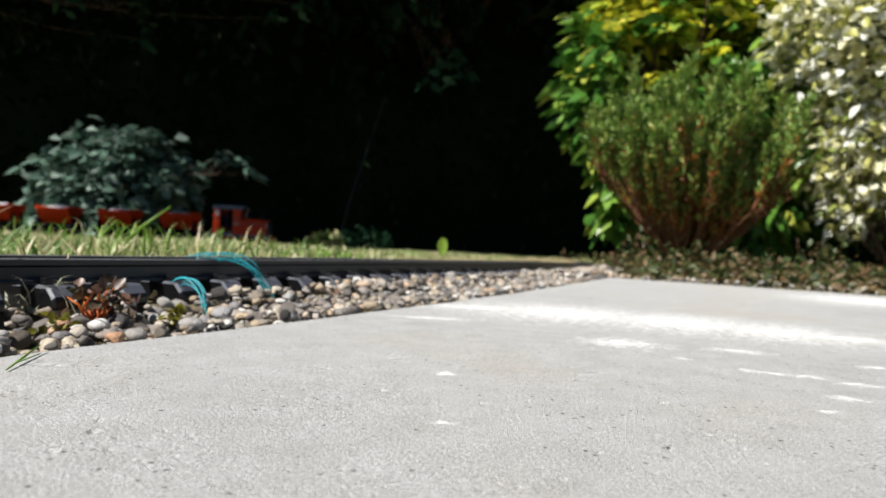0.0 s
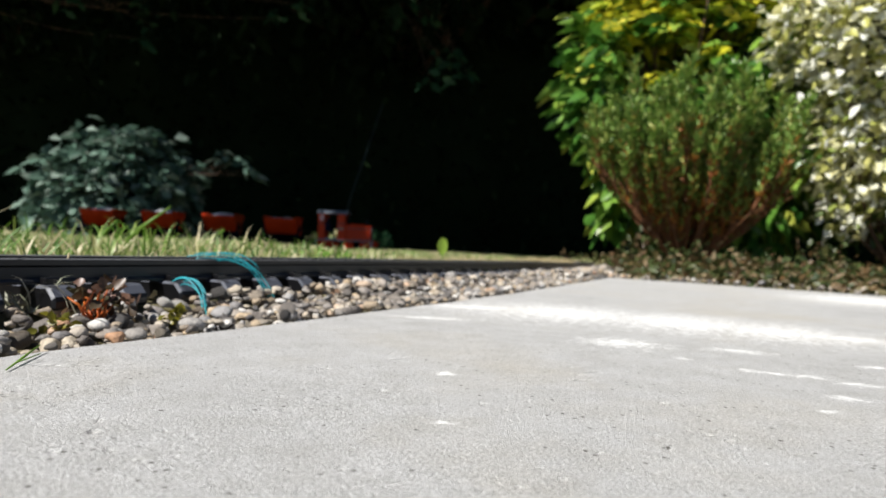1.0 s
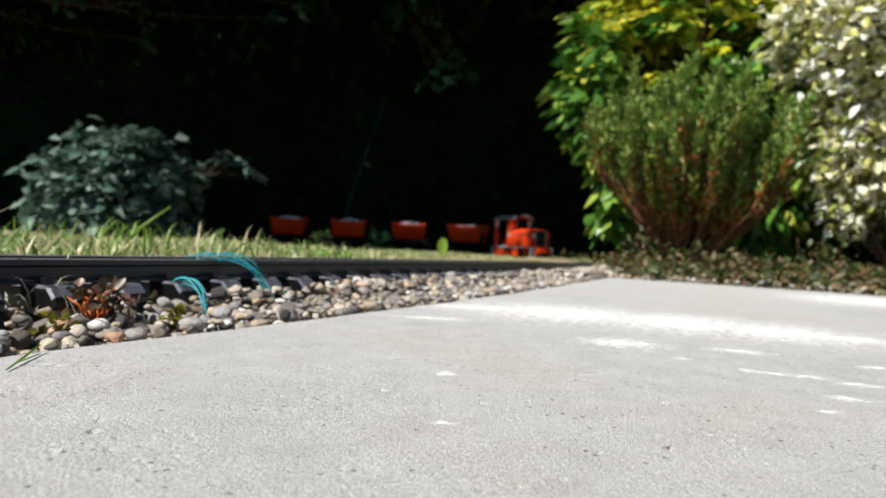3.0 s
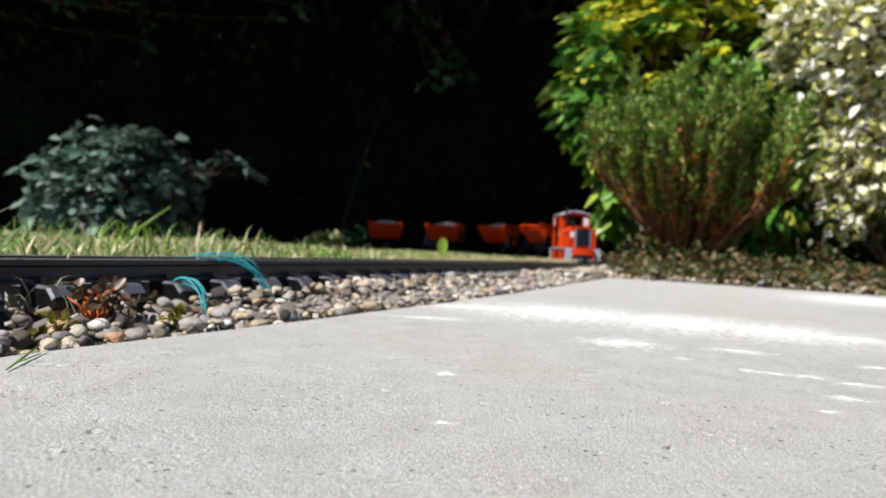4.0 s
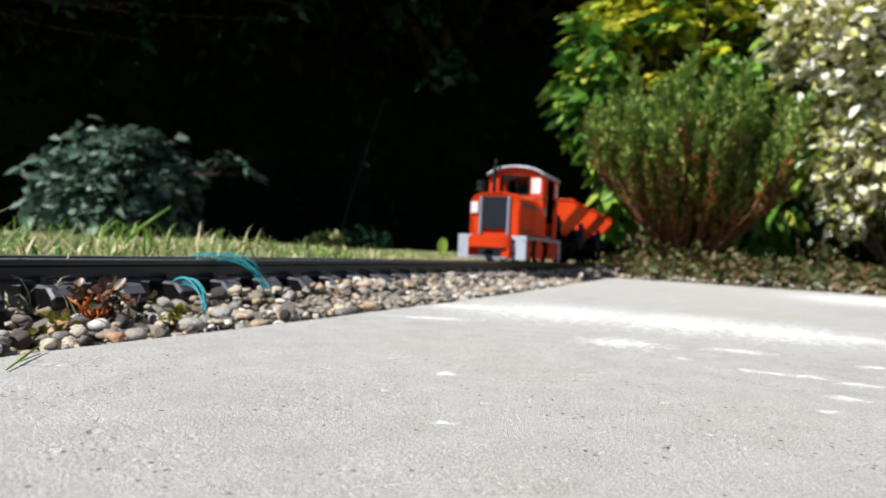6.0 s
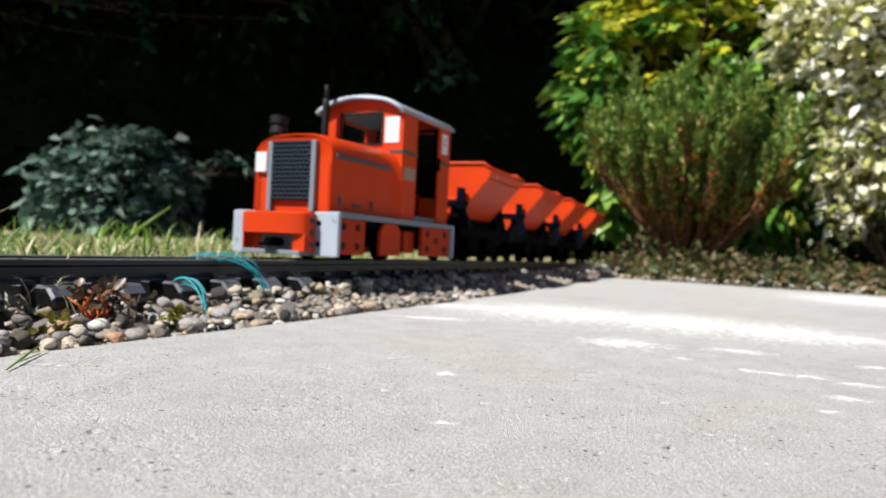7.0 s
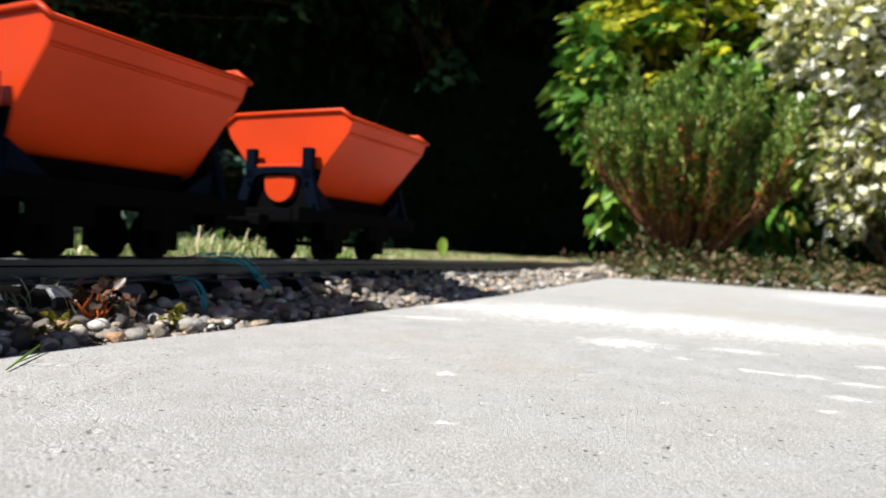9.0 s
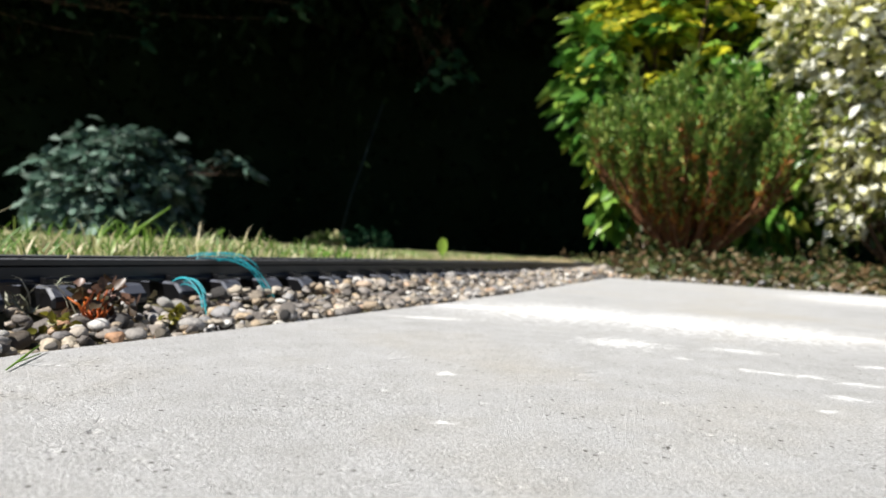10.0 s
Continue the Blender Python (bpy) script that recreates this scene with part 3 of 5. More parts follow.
def build_loco():
    lo = new("toy_locomotive")
    tagged(lo, "red model diesel locomotive with grey roof and pale buffer plates", "locomotive")
    # frames and side skirts
    part("chassis", joined(box(-0.034, 0.034, 0.006, 0.226, 0.014, 0.036), box(-0.046, 0.046, 0.004, 0.228, 0.030, 0.0365)), BLACK_IRON, lo)
    for sx in (-1, 1):
        xo, xi = sx * 0.0515, sx * 0.0475
        a, b = min(xo, xi), max(xo, xi)
        part("sill", box(min(sx * 0.044, sx * 0.0545), max(sx * 0.044, sx * 0.0545), 0.002, 0.2306, 0.0362, 0.0412), GREY_PAINT, lo, "grey footplate edge")
        for y0, y1, bolts in ((0.0035, 0.0475, ((0.013, 0.029), (0.035, 0.029), (0.013, 0.013), (0.035, 0.013))), (0.0754, 0.1135, ()),
                              (0.1589, 0.2265, ((0.171, 0.029), (0.213, 0.029), (0.171, 0.013), (0.213, 0.013), (0.192, 0.022)))):
            if bolts:
                bm = box(a, b, y0, y1, 0.0055, 0.0358)
            else:
                bm = prism([(y0, 0.0055), (y1, 0.0055), (y1, 0.028), (y1 - 0.007, 0.0358), (y0 + 0.007, 0.0358), (y0, 0.028)], a, b, "x")
            sk = part("skirt_panel", bm, DULL_RED, lo)
            for by, bz in bolts:
                part("bolt", drum(0.0033, 0.0018, "x", 14, (sx * 0.052, by, bz)), RUSTY_BOLT, sk, "dark rusty bolt head")
        part("axle_guard", box(min(sx * 0.036, sx * 0.042), max(sx * 0.036, sx * 0.042), 0.138, 0.160, 0.008, 0.034), DULL_RED, lo)
        part("end_strip", box(min(sx * 0.047, sx * 0.0553), max(sx * 0.047, sx * 0.0553), 0.2275, 0.2312, 0.004, 0.040), PALE_GREY, lo, "pale grey rear corner strip")
        # pale buffer plates at the front corners
        x0, x1 = sorted((sx * 0.0315, sx * 0.0555))
        bp = part("buffer_plate", box(x0, x1, -0.001, 0.0034, 0.0035, 0.0405), PALE_GREY, lo, "pale grey painted buffer plate")
        for z in (0.0135, 0.031):
            part("bolt", drum(0.0024, 0.0014, "y", 12, (sx * 0.0365, -0.0014, z)), BLACK_IRON, bp)
    # curved red coupling box
    arc = [(0.034 * math.sin(a), -0.012 - 0.011 * math.cos(a)) for a in np.linspace(-math.pi / 2, math.pi / 2, 13)]
    outline = [(-0.034, -0.001)] + arc + [(0.034, -0.001)]
    cb = part("coupling_box", prism(outline, 0.0205, 0.039, "z", 0.001), RED, lo)
    for sx in (-1, 1):
        x0, x1 = sorted((sx * 0.0335, sx * 0.021))
        part("cheek", joined(box(x0, x1, -0.0155 if sx > 0 else -0.004, -0.001, 0.0065, 0.0215), box(sx * 0.0335 - 0.0006, sx * 0.0335 + 0.0006, -0.0125, -0.002, 0.007, 0.038, 0)), RED, cb)
        for by, bz in ((-0.007, 0.0325), (-0.007, 0.0225), (-0.007, 0.0125)):
            part("bolt", drum(0.0029, 0.0022, "x", 14, (sx * 0.0342, by, bz)), DARK_GREY, cb, "grey bolt head")
    part("inner_plate", box(-0.020, 0.020, -0.0045, -0.0012, 0.0076, 0.0203, 0.0004), GREY_PAINT, cb, "grey plate inside the coupling box")
    part("guard_plate", box(-0.030, 0.030, -0.018, 0.002, 0.0035, 0.0075), GREY_PAINT, cb, "grey bottom plate")
    part("coupling_hook", joined(drum(0.004, 0.02, "y", 14, (0, -0.012, 0.014)), drum(0.0065, 0.003, "z", 16, (0, -0.022, 0.012))), BLACK_IRON, lo)
    # bonnet
    rings = [hood_ring(0.0095, 0.0385, 0.083, 0.1045, 0.040), hood_ring(0.0075, 0.0405, 0.089, 0.107, 0.040), hood_ring(0.011, 0.0415, 0.0905, 0.1085, 0.040)]
    for y, hw, sh, cr in ((0.05, 0.0415, 0.0905, 0.110), (0.088, 0.0415, 0.0905, 0.1115), (0.098, 0.0420, 0.087, 0.112), (0.106, 0.0437, 0.0855, 0.1122), (0.112, 0.0465, 0.083, 0.1124), (0.116, 0.0492, 0.080, 0.1125)):
        rings.append(hood_ring(y, hw, sh, cr, 0.040))
    hood = flat_part("bonnet", loft(rings), RED, lo)
    # solid panel, its black colour standing for the hollow's darkness
    part("radiator_grille", box(-0.0205, 0.0205, 0.0062, 0.009, 0.0505, 0.1005), GRILLE_BACK, hood, "black panel painted as the dark hollow behind the grille")
    for k in range(14):
        z = 0.0512 + k * 0.00372
        part("grille_slat", box(-0.0204, 0.0204, 0.0046, 0.0066, z, z + 0.0018, 0.0003), GRILLE, hood)
    for k in range(13):
        z = 0.0512 + k * 0.00372
        row = None
        for i in range(8):
            x = -0.0178 + 0.0051 * i + (0.00255 if k % 2 else 0)
            if abs(x) < 0.0198:
                b = box(x - 0.0006, x + 0.0006, 0.0048, 0.0066, z + 0.0017, z + 0.0038, 0)
                row = b if row is None else joined(row, b)
        part("grille_bar", row, GRILLE, hood)
    for sx in (-1, 1):
        x0, x1 = sorted((sx * 0.0205, sx * 0.0252))
        part("radiator_bar", box(x0, x1, 0.0048, 0.009, 0.0405, 0.1015), GREY_PAINT, hood, "grey radiator side bar")
        part("bonnet_strip", box(min(sx * 0.0405, sx * 0.0432), max(sx * 0.0405, sx * 0.0432), 0.012, 0.104, 0.0872, 0.0912), DARK_GREY, hood, "grey beading strip")
        for k in range(9):
            part("rivet", drum(0.0011, 0.0012, "y", 8, (sx * 0.0375, 0.007, 0.045 + k * 0.0047), bevel=0), RED, hood)
        for y in (0.020, 0.0465, 0.072):
            part("hinge", box(min(sx * 0.041, sx * 0.0425), max(sx * 0.041, sx * 0.0425), y - (0.006 if y == 0.0465 else 0.002), y + (0.006 if y == 0.0465 else 0.002), 0.0475, 0.0505 if y == 0.0465 else 0.055, 0.0003), DARK_GREY, hood)
    part("front_notice", box(-0.0395, -0.0275, 0.0058, 0.0085, 0.075, 0.0925, 0.0003), WHITE_PLATE, hood, "small white notice plate")
    part("filler_cap", drum(0.006, 0.004, "z", 16, (0.004, 0.045, 0.110)), RED, hood)
    # air cleaner and exhaust
    part("air_cleaner", joined(drum(0.004, 0.016, "z", 16, (-0.030, 0.024, 0.104)), drum(0.0088, 0.007, "z", 24, (-0.030, 0.024, 0.1145), r2=0.0078), drum(0.0062, 0.003, "z", 20, (-0.030, 0.024, 0.1190)), drum(0.0085, 0.0075, "z", 24, (-0.030, 0.024, 0.1235))), RUBBER, lo, "black two-tier air cleaner")
    ex = Geo()
    tube(ex, [(-0.034, 0.100, 0.098), (-0.034, 0.100, 0.120), (-0.034, 0.100, 0.154), (-0.034, 0.100, 0.160)], [0.0036, 0.0036, 0.0036, 0.0034], 14)
    tube(ex, [(-0.034, 0.100, 0.158), (-0.033, 0.099, 0.164), (-0.031, 0.096, 0.173)], [0.0023, 0.0023, 0.0021], 12)
    part("exhaust_pipe", ex, RUBBER, lo, "black upright exhaust stack")
    # cab
    part("front_wall", wall_with_hole(-0.048, 0.048, 0.041, 0.150, -0.0245, 0.0235, 0.1155, 0.1465, 0.115, 0.118, 0.0125), RED, lo)
    part("rear_wall", wall_with_hole(-0.048, 0.048, 0.041, 0.150, -0.030, 0.030, 0.112, 0.145, 0.222, 0.225, 0.0125), RED, lo)
    for sx in (-1, 1):
        a, b = sorted((sx * 0.048, sx * 0.0455))
        part("side_panel", box(a, b, 0.118, 0.146, 0.041, 0.150, 0.0004), RED, lo)
        part("side_panel", box(a, b, 0.198, 0.222, 0.041, 0.150, 0.0004), RED, lo)
        part("door_header", box(a, b, 0.146, 0.198, 0.1455, 0.150, 0.0004), RED, lo)
    part("cab_floor", box(-0.0455, 0.0455, 0.118, 0.222, 0.0412, 0.0465), GREY_PAINT, lo, "grey cab floor")
    # black panels added inside both end walls in place of the cab's shade
    for args in ((-0.0450, 0.0450, 0.0466, 0.1485, -0.030, 0.030, 0.112, 0.145, 0.2200, 0.2218), (-0.0450, 0.0450, 0.0466, 0.1485, -0.0240, 0.0230, 0.116, 0.146, 0.1182, 0.1196)):
        part("cab_dark_panel", wall_with_hole(*args), BLACK_IRON, lo, "black panel added to darken the cab interior")
    part("seat", joined(box(-0.016, 0.016, 0.190, 0.2198, 0.0465, 0.074, 0.001), box(0.020, 0.042, 0.207, 0.2198, 0.0465, 0.070, 0.001)), RED, lo)
    part("control_pedestal", joined(box(-0.03, 0.005, 0.119, 0.134, 0.0465, 0.090, 0.001), drum(0.0012, 0.04, "z", 8, (0.012, 0.140, 0.066)), drum(0.008, 0.002, "z", 16, (0.012, 0.140, 0.087))), BLACK_IRON, lo)
    wf = wall_with_hole(-0.0258, 0.0248, 0.1142, 0.1478, -0.0238, 0.0228, 0.1162, 0.1458, 0.1138, 0.1152)
    win = part("front_window", wf, RUBBER, lo, "black rubber window surround")
    part("pane", box(-0.0240, 0.0230, 0.1160, 0.1168, 0.116, 0.146, 0), GLASS, win, "clear glass pane")
    part("front_notice", box(0.0275, 0.0440, 0.1140, 0.1152, 0.1165, 0.1425, 0.0003), WHITE_PLATE, lo, "white notice plate")
    part("cab_stripe", box(-0.0484, 0.0484, 0.1143, 0.1152, 0.1065, 0.1095, 0.0002), DARK_GREY, lo, "thin grey stripe")
    for sx in (-1, 1):
        a, b = sorted((sx * 0.0479, sx * 0.0487))
        part("cab_stripe", box(a, b, 0.1146, 0.147, 0.1062, 0.1098, 0.0002), DARK_GREY, lo, "thin grey stripe")
        part("cab_stripe", box(a, b, 0.197, 0.2252, 0.1062, 0.1098, 0.0002), DARK_GREY, lo, "thin grey stripe")
        part("works_plate", box(a, b, 0.1185, 0.1435, 0.0805, 0.0935, 0.0003), PLATE_BRASS, lo, "dull brown maker's plate")
        sn = part("side_notice", box(a, b, 0.2035, 0.2175, 0.1185, 0.1405, 0.0003), WHITE_PLATE, lo, "white notice with a red figure")
        c0, c1 = sorted((sx * 0.0486, sx * 0.0489))
        part("notice_mark", joined(box(c0, c1, 0.2085, 0.2125, 0.134, 0.136, 0), box(c0, c1, 0.2085, 0.2105, 0.129, 0.134, 0), box(c0, c1, 0.2085, 0.2135, 0.1275, 0.1295, 0)), RED, sn)
        part("door_handle", joined(box(min(sx * 0.0475, sx * 0.0500), max(sx * 0.0475, sx * 0.0500), 0.1945, 0.1985, 0.098, 0.112, 0.0008)), BLACK_IRON, lo)
    # roof
    def roof_ring(y, grow):
        top = [((0.0505 + grow) * math.sin(a) / math.sin(1.25), 0.1490 + 0.0145 * (math.cos(a) - math.cos(1.25)) / (1 - math.cos(1.25)) + grow) for a in np.linspace(-1.25, 1.25, 21)]
        low = [(x * 0.965, z - 0.0032) for x, z in top[::-1]]
        return [(x, y, z) for x, z in top + low]
    flat_part("roof", loft([roof_ring(0.1085, -0.0008), roof_ring(0.1095, 0), roof_ring(0.231, 0), roof_ring(0.232, -0.0008)]), GREY_PAINT, lo, "curved grey sheet roof", 50)
    part("roof_edge", loft([[(x, y, z) for x, z in ring] for y, ring in ((0.1065, None), (0.1098, None)) for ring in [[((0.0512) * math.sin(a) / math.sin(1.25), 0.1486 + 0.0152 * (math.cos(a) - math.cos(1.25)) / (1 - math.cos(1.25))) for a in np.linspace(-1.25, 1.25, 21)] + [((0.0490) * math.sin(a) / math.sin(1.25), 0.1450 + 0.0152 * (math.cos(a) - math.cos(1.25)) / (1 - math.cos(1.25))) for a in np.linspace(1.25, -1.25, 21)]]]), PALE_GREY, lo, "pale grey roof edge")
    part("rear_coupling", box(-0.004, 0.004, 0.225, 0.262, 0.018, 0.023), BLACK_IRON, lo)
    sets = [wheelset(lo, 0.061, 0.0145), wheelset(lo, 0.126, 0.0145)]
    return lo, sets


def stones(g, centres, sizes, seed=0, subdiv=1):
    """Rounded, uneven stones."""
    r = np.random.default_rng(seed)
    bm = bmesh.new()
    bmesh.ops.create_icosphere(bm, subdivisions=subdiv, radius=1)
    base = np.array([v.co[:] for v in bm.verts])
    faces = np.array([[v.index for v in f.verts] for f in bm.faces])
    bm.free()
    for c, s in zip(centres, sizes):
        k = r.normal(size=(3, 3))
        q, _ = np.linalg.qr(k)
        v = base * (1 + 0.24 * np.sin(base @ k[0] * 1.8 + k[1, 0]) + 0.2 * np.sin(base @ k[2] * 2.6) + 0.08 * np.sign(base @ k[1]))[:, None]
        v = v * (np.array([1.0, r.uniform(0.55, 0.9), r.uniform(0.42, 0.7)]) * s)
        yaw = r.uniform(0, 6.28)
        tilt = r.normal() * 0.35
        rz = np.array([[math.cos(yaw), -math.sin(yaw), 0], [math.sin(yaw), math.cos(yaw), 0], [0, 0, 1]])
        rx = np.array([[1, 0, 0], [0, math.cos(tilt), -math.sin(tilt)], [0, math.sin(tilt), math.cos(tilt)]])
        g.add(v @ (rz @ rx).T + c, faces)


def build_wagon(load, heap=0.020):
    w = new("tipper_wagon")
    tagged(w, "red V-shaped tipping skip wagon on a black chassis", "wagon")
    y0, y1 = 0.0022, 0.1331
    # tub: outer and inner skins lofted from end to end, with raised end plates
    def ring(y, t, top_hw, top_z):
        pts = [(-top_hw, top_z)]
        pts += [(-0.0671 + t, 0.1163 + 0.0005), (-0.0620 + t, 0.1050), (-0.0270 + t * 0.8, 0.0640)]
        for a in np.linspace(-1.0, 1.0, 9):
            pts.append(((0.0230 - t * 0.6) * math.sin(a) / math.sin(1.0), 0.0590 + t - 0.0090 * (math.cos(a) - math.cos(1.0)) / (1 - math.cos(1.0))))
        pts += [(0.0270 - t * 0.8, 0.0640), (0.0620 - t, 0.1050), (0.0671 - t, 0.1163 + 0.0005), (top_hw, top_z)]
        return [(x, y, z) for x, z in pts]
    g = Geo()
    outer = [ring(y0, 0, 0.0554, 0.1237), ring(y0 + 0.008, 0, 0.0671, 0.1168), ring((y0 + y1) / 2, 0, 0.0671, 0.1166), ring(y1 - 0.008, 0, 0.0671, 0.1168), ring(y1, 0, 0.0554, 0.1237)]
    inner = [ring(y0 + 0.0025, 0.0022, 0.0540, 0.1235), ring(y0 + 0.009, 0.0022, 0.0649, 0.1166), ring((y0 + y1) / 2, 0.0022, 0.0649, 0.1164), ring(y1 - 0.009, 0.0022, 0.0649, 0.1166), ring(y1 - 0.0025, 0.0022, 0.0540, 0.1235)]
    k = len(outer[0])
    rings = outer + inner
    v = [p for r in rings for p in r]
    faces = []
    for base in (0, 5):
        for i in range(4):
            for j in range(k - 1):
                q = ((base + i) * k + j, (base + i) * k + j + 1, (base + i + 1) * k + j + 1, (base + i + 1) * k + j)
                faces.append(q if base else q[::-1])
    for i in range(4):
        for j in (0, k - 1):
            faces.append((i * k + j, (i + 1) * k + j, (i + 6) * k + j, (i + 5) * k + j))
    for e in (0, 4):
        faces.append(tuple(e * k + j for j in range(k)))
        faces.append(tuple((5 + e) * k + j for j in range(k)))
        faces.append((e * k, e * k + k - 1, (5 + e) * k + k - 1, (5 + e) * k))
    g.add(v, faces)
    tub = flat_part("tub", g, RED, w, angle=25)
    # rolled rim
    rim = Geo()
    for sx in (-1, 1):
        tube(rim, [(sx * 0.0677, y0 - 0.001, 0.1166), (sx * 0.0677, (y0 + y1) / 2, 0.1164), (sx * 0.0677, y1 + 0.001, 0.1166)], 0.0019, 8)
    for y in (y0 - 0.001, y1 + 0.001):
        tube(rim, [(-0.0677, y, 0.1160), (-0.0560, y, 0.1240), (0.0, y, 0.1242), (0.0560, y, 0.1240), (0.0677, y, 0.1160)], 0.0019, 8)
    part("rim", rim, RED, tub, "rolled red rim")
    for sx in (-1, 1):
        part("seam", box(min(sx * 0.0608, sx * 0.0632), max(sx * 0.0608, sx * 0.0632), y0 + 0.001, y1 - 0.001, 0.1040, 0.1062, 0.0005), RED, tub)
    for y, dy in ((y0, -1), (y1, 1)):
        a, b = sorted((y + dy * 0.001, y + dy * 0.0072))
        half = [(0.0160 * math.cos(t), 0.0635 + 0.0160 * math.sin(t)) for t in np.linspace(math.pi, 2 * math.pi, 17)]
        part("rocker_disc", prism(half + [(0.0155, 0.070), (-0.0155, 0.070)], a, b, "y", 0.0005), RED, tub, "red half-round rocker plate")
        a, b = sorted((y - dy * 0.001, y + dy * 0.0085))
        part("ledge", box(-0.0235, 0.0235, a, b, 0.0765, 0.0800, 0.001), RED, tub)
        # black plate added to show the dark recess under the ledge
        a, b = sorted((y + dy * 0.0004, y + dy * 0.0028))
        part("backing_plate", prism([(-0.0385, 0.0415), (0.0385, 0.0415), (0.034, 0.060), (0.0385, 0.0755), (-0.0385, 0.0755), (-0.034, 0.060)], a, b, "y", 0.0004), BLACK_IRON, w)
        # stand with two posts, a cross bar and splayed legs
        a, b = sorted((y + dy * 0.0045, y + dy * 0.0105))
        st = None
        for sx in (-1, 1):
            p = prism([(sx * 0.0248, 0.066), (sx * 0.0352, 0.066), (sx * 0.0345, 0.0925), (sx * 0.0248, 0.0928)], a, b, "y", 0.0006)
            p = joined(p, drum(0.0017, 0.002, "y", 10, (sx * 0.030, y + dy * 0.012, 0.064), bevel=0), drum(0.0015, 0.002, "y", 10, (sx * 0.0385, y + dy * 0.012, 0.046), bevel=0))
            st = p if st is None else joined(st, p)
        # arched beam over the rocker, its feet splayed
        outer = [(-0.0445, 0.0405), (-0.0350, 0.0720), (-0.0320, 0.0752), (-0.020, 0.0768), (0.0, 0.0772), (0.020, 0.0768), (0.0320, 0.0752), (0.0350, 0.0720), (0.0445, 0.0405)]
        inner = [(0.0345, 0.0405), (0.0262, 0.0630), (0.0236, 0.0682), (0.0165, 0.0708), (0.0, 0.0714), (-0.0165, 0.0708), (-0.0236, 0.0682), (-0.0262, 0.0630), (-0.0345, 0.0405)]
        st = joined(st, prism(outer + inner, a, b, "y", 0.0005))
        part("tub_stand", st, BLUE_BLACK, w, "blue-black riveted stand")
        for sx in (-1, 1):
            part("gusset", prism([(y + dy * 0.002, 0.0425), (y - dy * 0.022, 0.0425), (y + dy * 0.002, 0.060)], sx * 0.0365 - 0.001, sx * 0.0365 + 0.001, "x", 0), BLUE_BLACK, w)
    # chassis
    for sx in (-1, 1):
        part("frame_rail", prism([(sx * 0.0375 + u, v) for u, v in ((-0.0035, 0.0315), (0.0035, 0.0315), (0.0035, 0.0403), (0.0045, 0.0408), (0.0045, 0.0428), (-0.0045, 0.0428), (-0.0045, 0.0408), (-0.0035, 0.0403))], -0.030, 0.165, "y", 0.0004), BLACK_IRON, w)
    part("under_cradle", prism([(-0.033, 0.0428), (0.033, 0.0428), (0.026, 0.0545), (-0.026, 0.0545)], 0.016, 0.119, "y", 0.0006), BLACK_IRON, w, "black cradle under the tub")
    for y in (-0.027, 0.0, 0.067, 0.135, 0.162):
        part("cross_member", box(-0.0338, 0.0338, y - 0.004, y + 0.004, 0.031, 0.0412, 0.0008), BLACK_IRON, w)
    for y in (0.032, 0.102):
        for sx in (-1, 1):
            part("axle_box", joined(box(sx * 0.0335 - 0.004, sx * 0.0335 + 0.004, y - 0.007, y + 0.007, 0.006, 0.033, 0.001), box(sx * 0.0335 - 0.003, sx * 0.0335 + 0.003, y - 0.019, y + 0.019, 0.018, 0.034, 0.001)), BLACK_IRON, w)
    for y in (-0.036, 0.171):
        part("buffer", joined(box(-0.012, 0.012, y - 0.006, y + 0.006, 0.024, 0.036, 0.002), drum(0.0015, 0.014, "z", 8, (0, y, 0.03))), BLACK_IRON, w)
    part("coupling_bar", box(-0.003, 0.003, 0.168, 0.222, 0.026, 0.030), BLACK_IRON, w)
    sets = [wheelset(w, 0.032, 0.0135), wheelset(w, 0.102, 0.0135)]
    # load of pale broken stone
    r = np.random.default_rng(load)
    g = Geo()
    c, s = [], []
    for _ in range(230):
        x, y = r.uniform(-0.057, 0.057), r.uniform(0.012, 0.123)
        h = 0.1105 + heap * max(0, 1 - (x / 0.05) ** 2) * max(0, 1 - ((y - 0.067) / 0.06) ** 2) + r.uniform(-0.003, 0.002)
        c.append((x, y, h))
        s.append(r.uniform(0.004, 0.0075))
    stones(g, c, s, load)
    g.add([(-0.059, 0.008, 0.108), (0.059, 0.008, 0.108), (0.059, 0.127, 0.108), (-0.059, 0.127, 0.108)], [(0, 1, 2, 3)])
    tagged(part("load", g, LOAD_STONE, w, "heap of pale grey broken stone"), kind="stuff")
    return w, sets


loco, loco_sets = build_loco()
WAGON_AT = [0.313, 0.565, 0.817, 1.069]
wagons = []
for k in range(4):
    wg, ws = build_wagon(10 + k, 0.010 if k == 0 else 0.018)
    tagged(wg, group="skip wagons of the train")
    wagons.append((wg, ws))


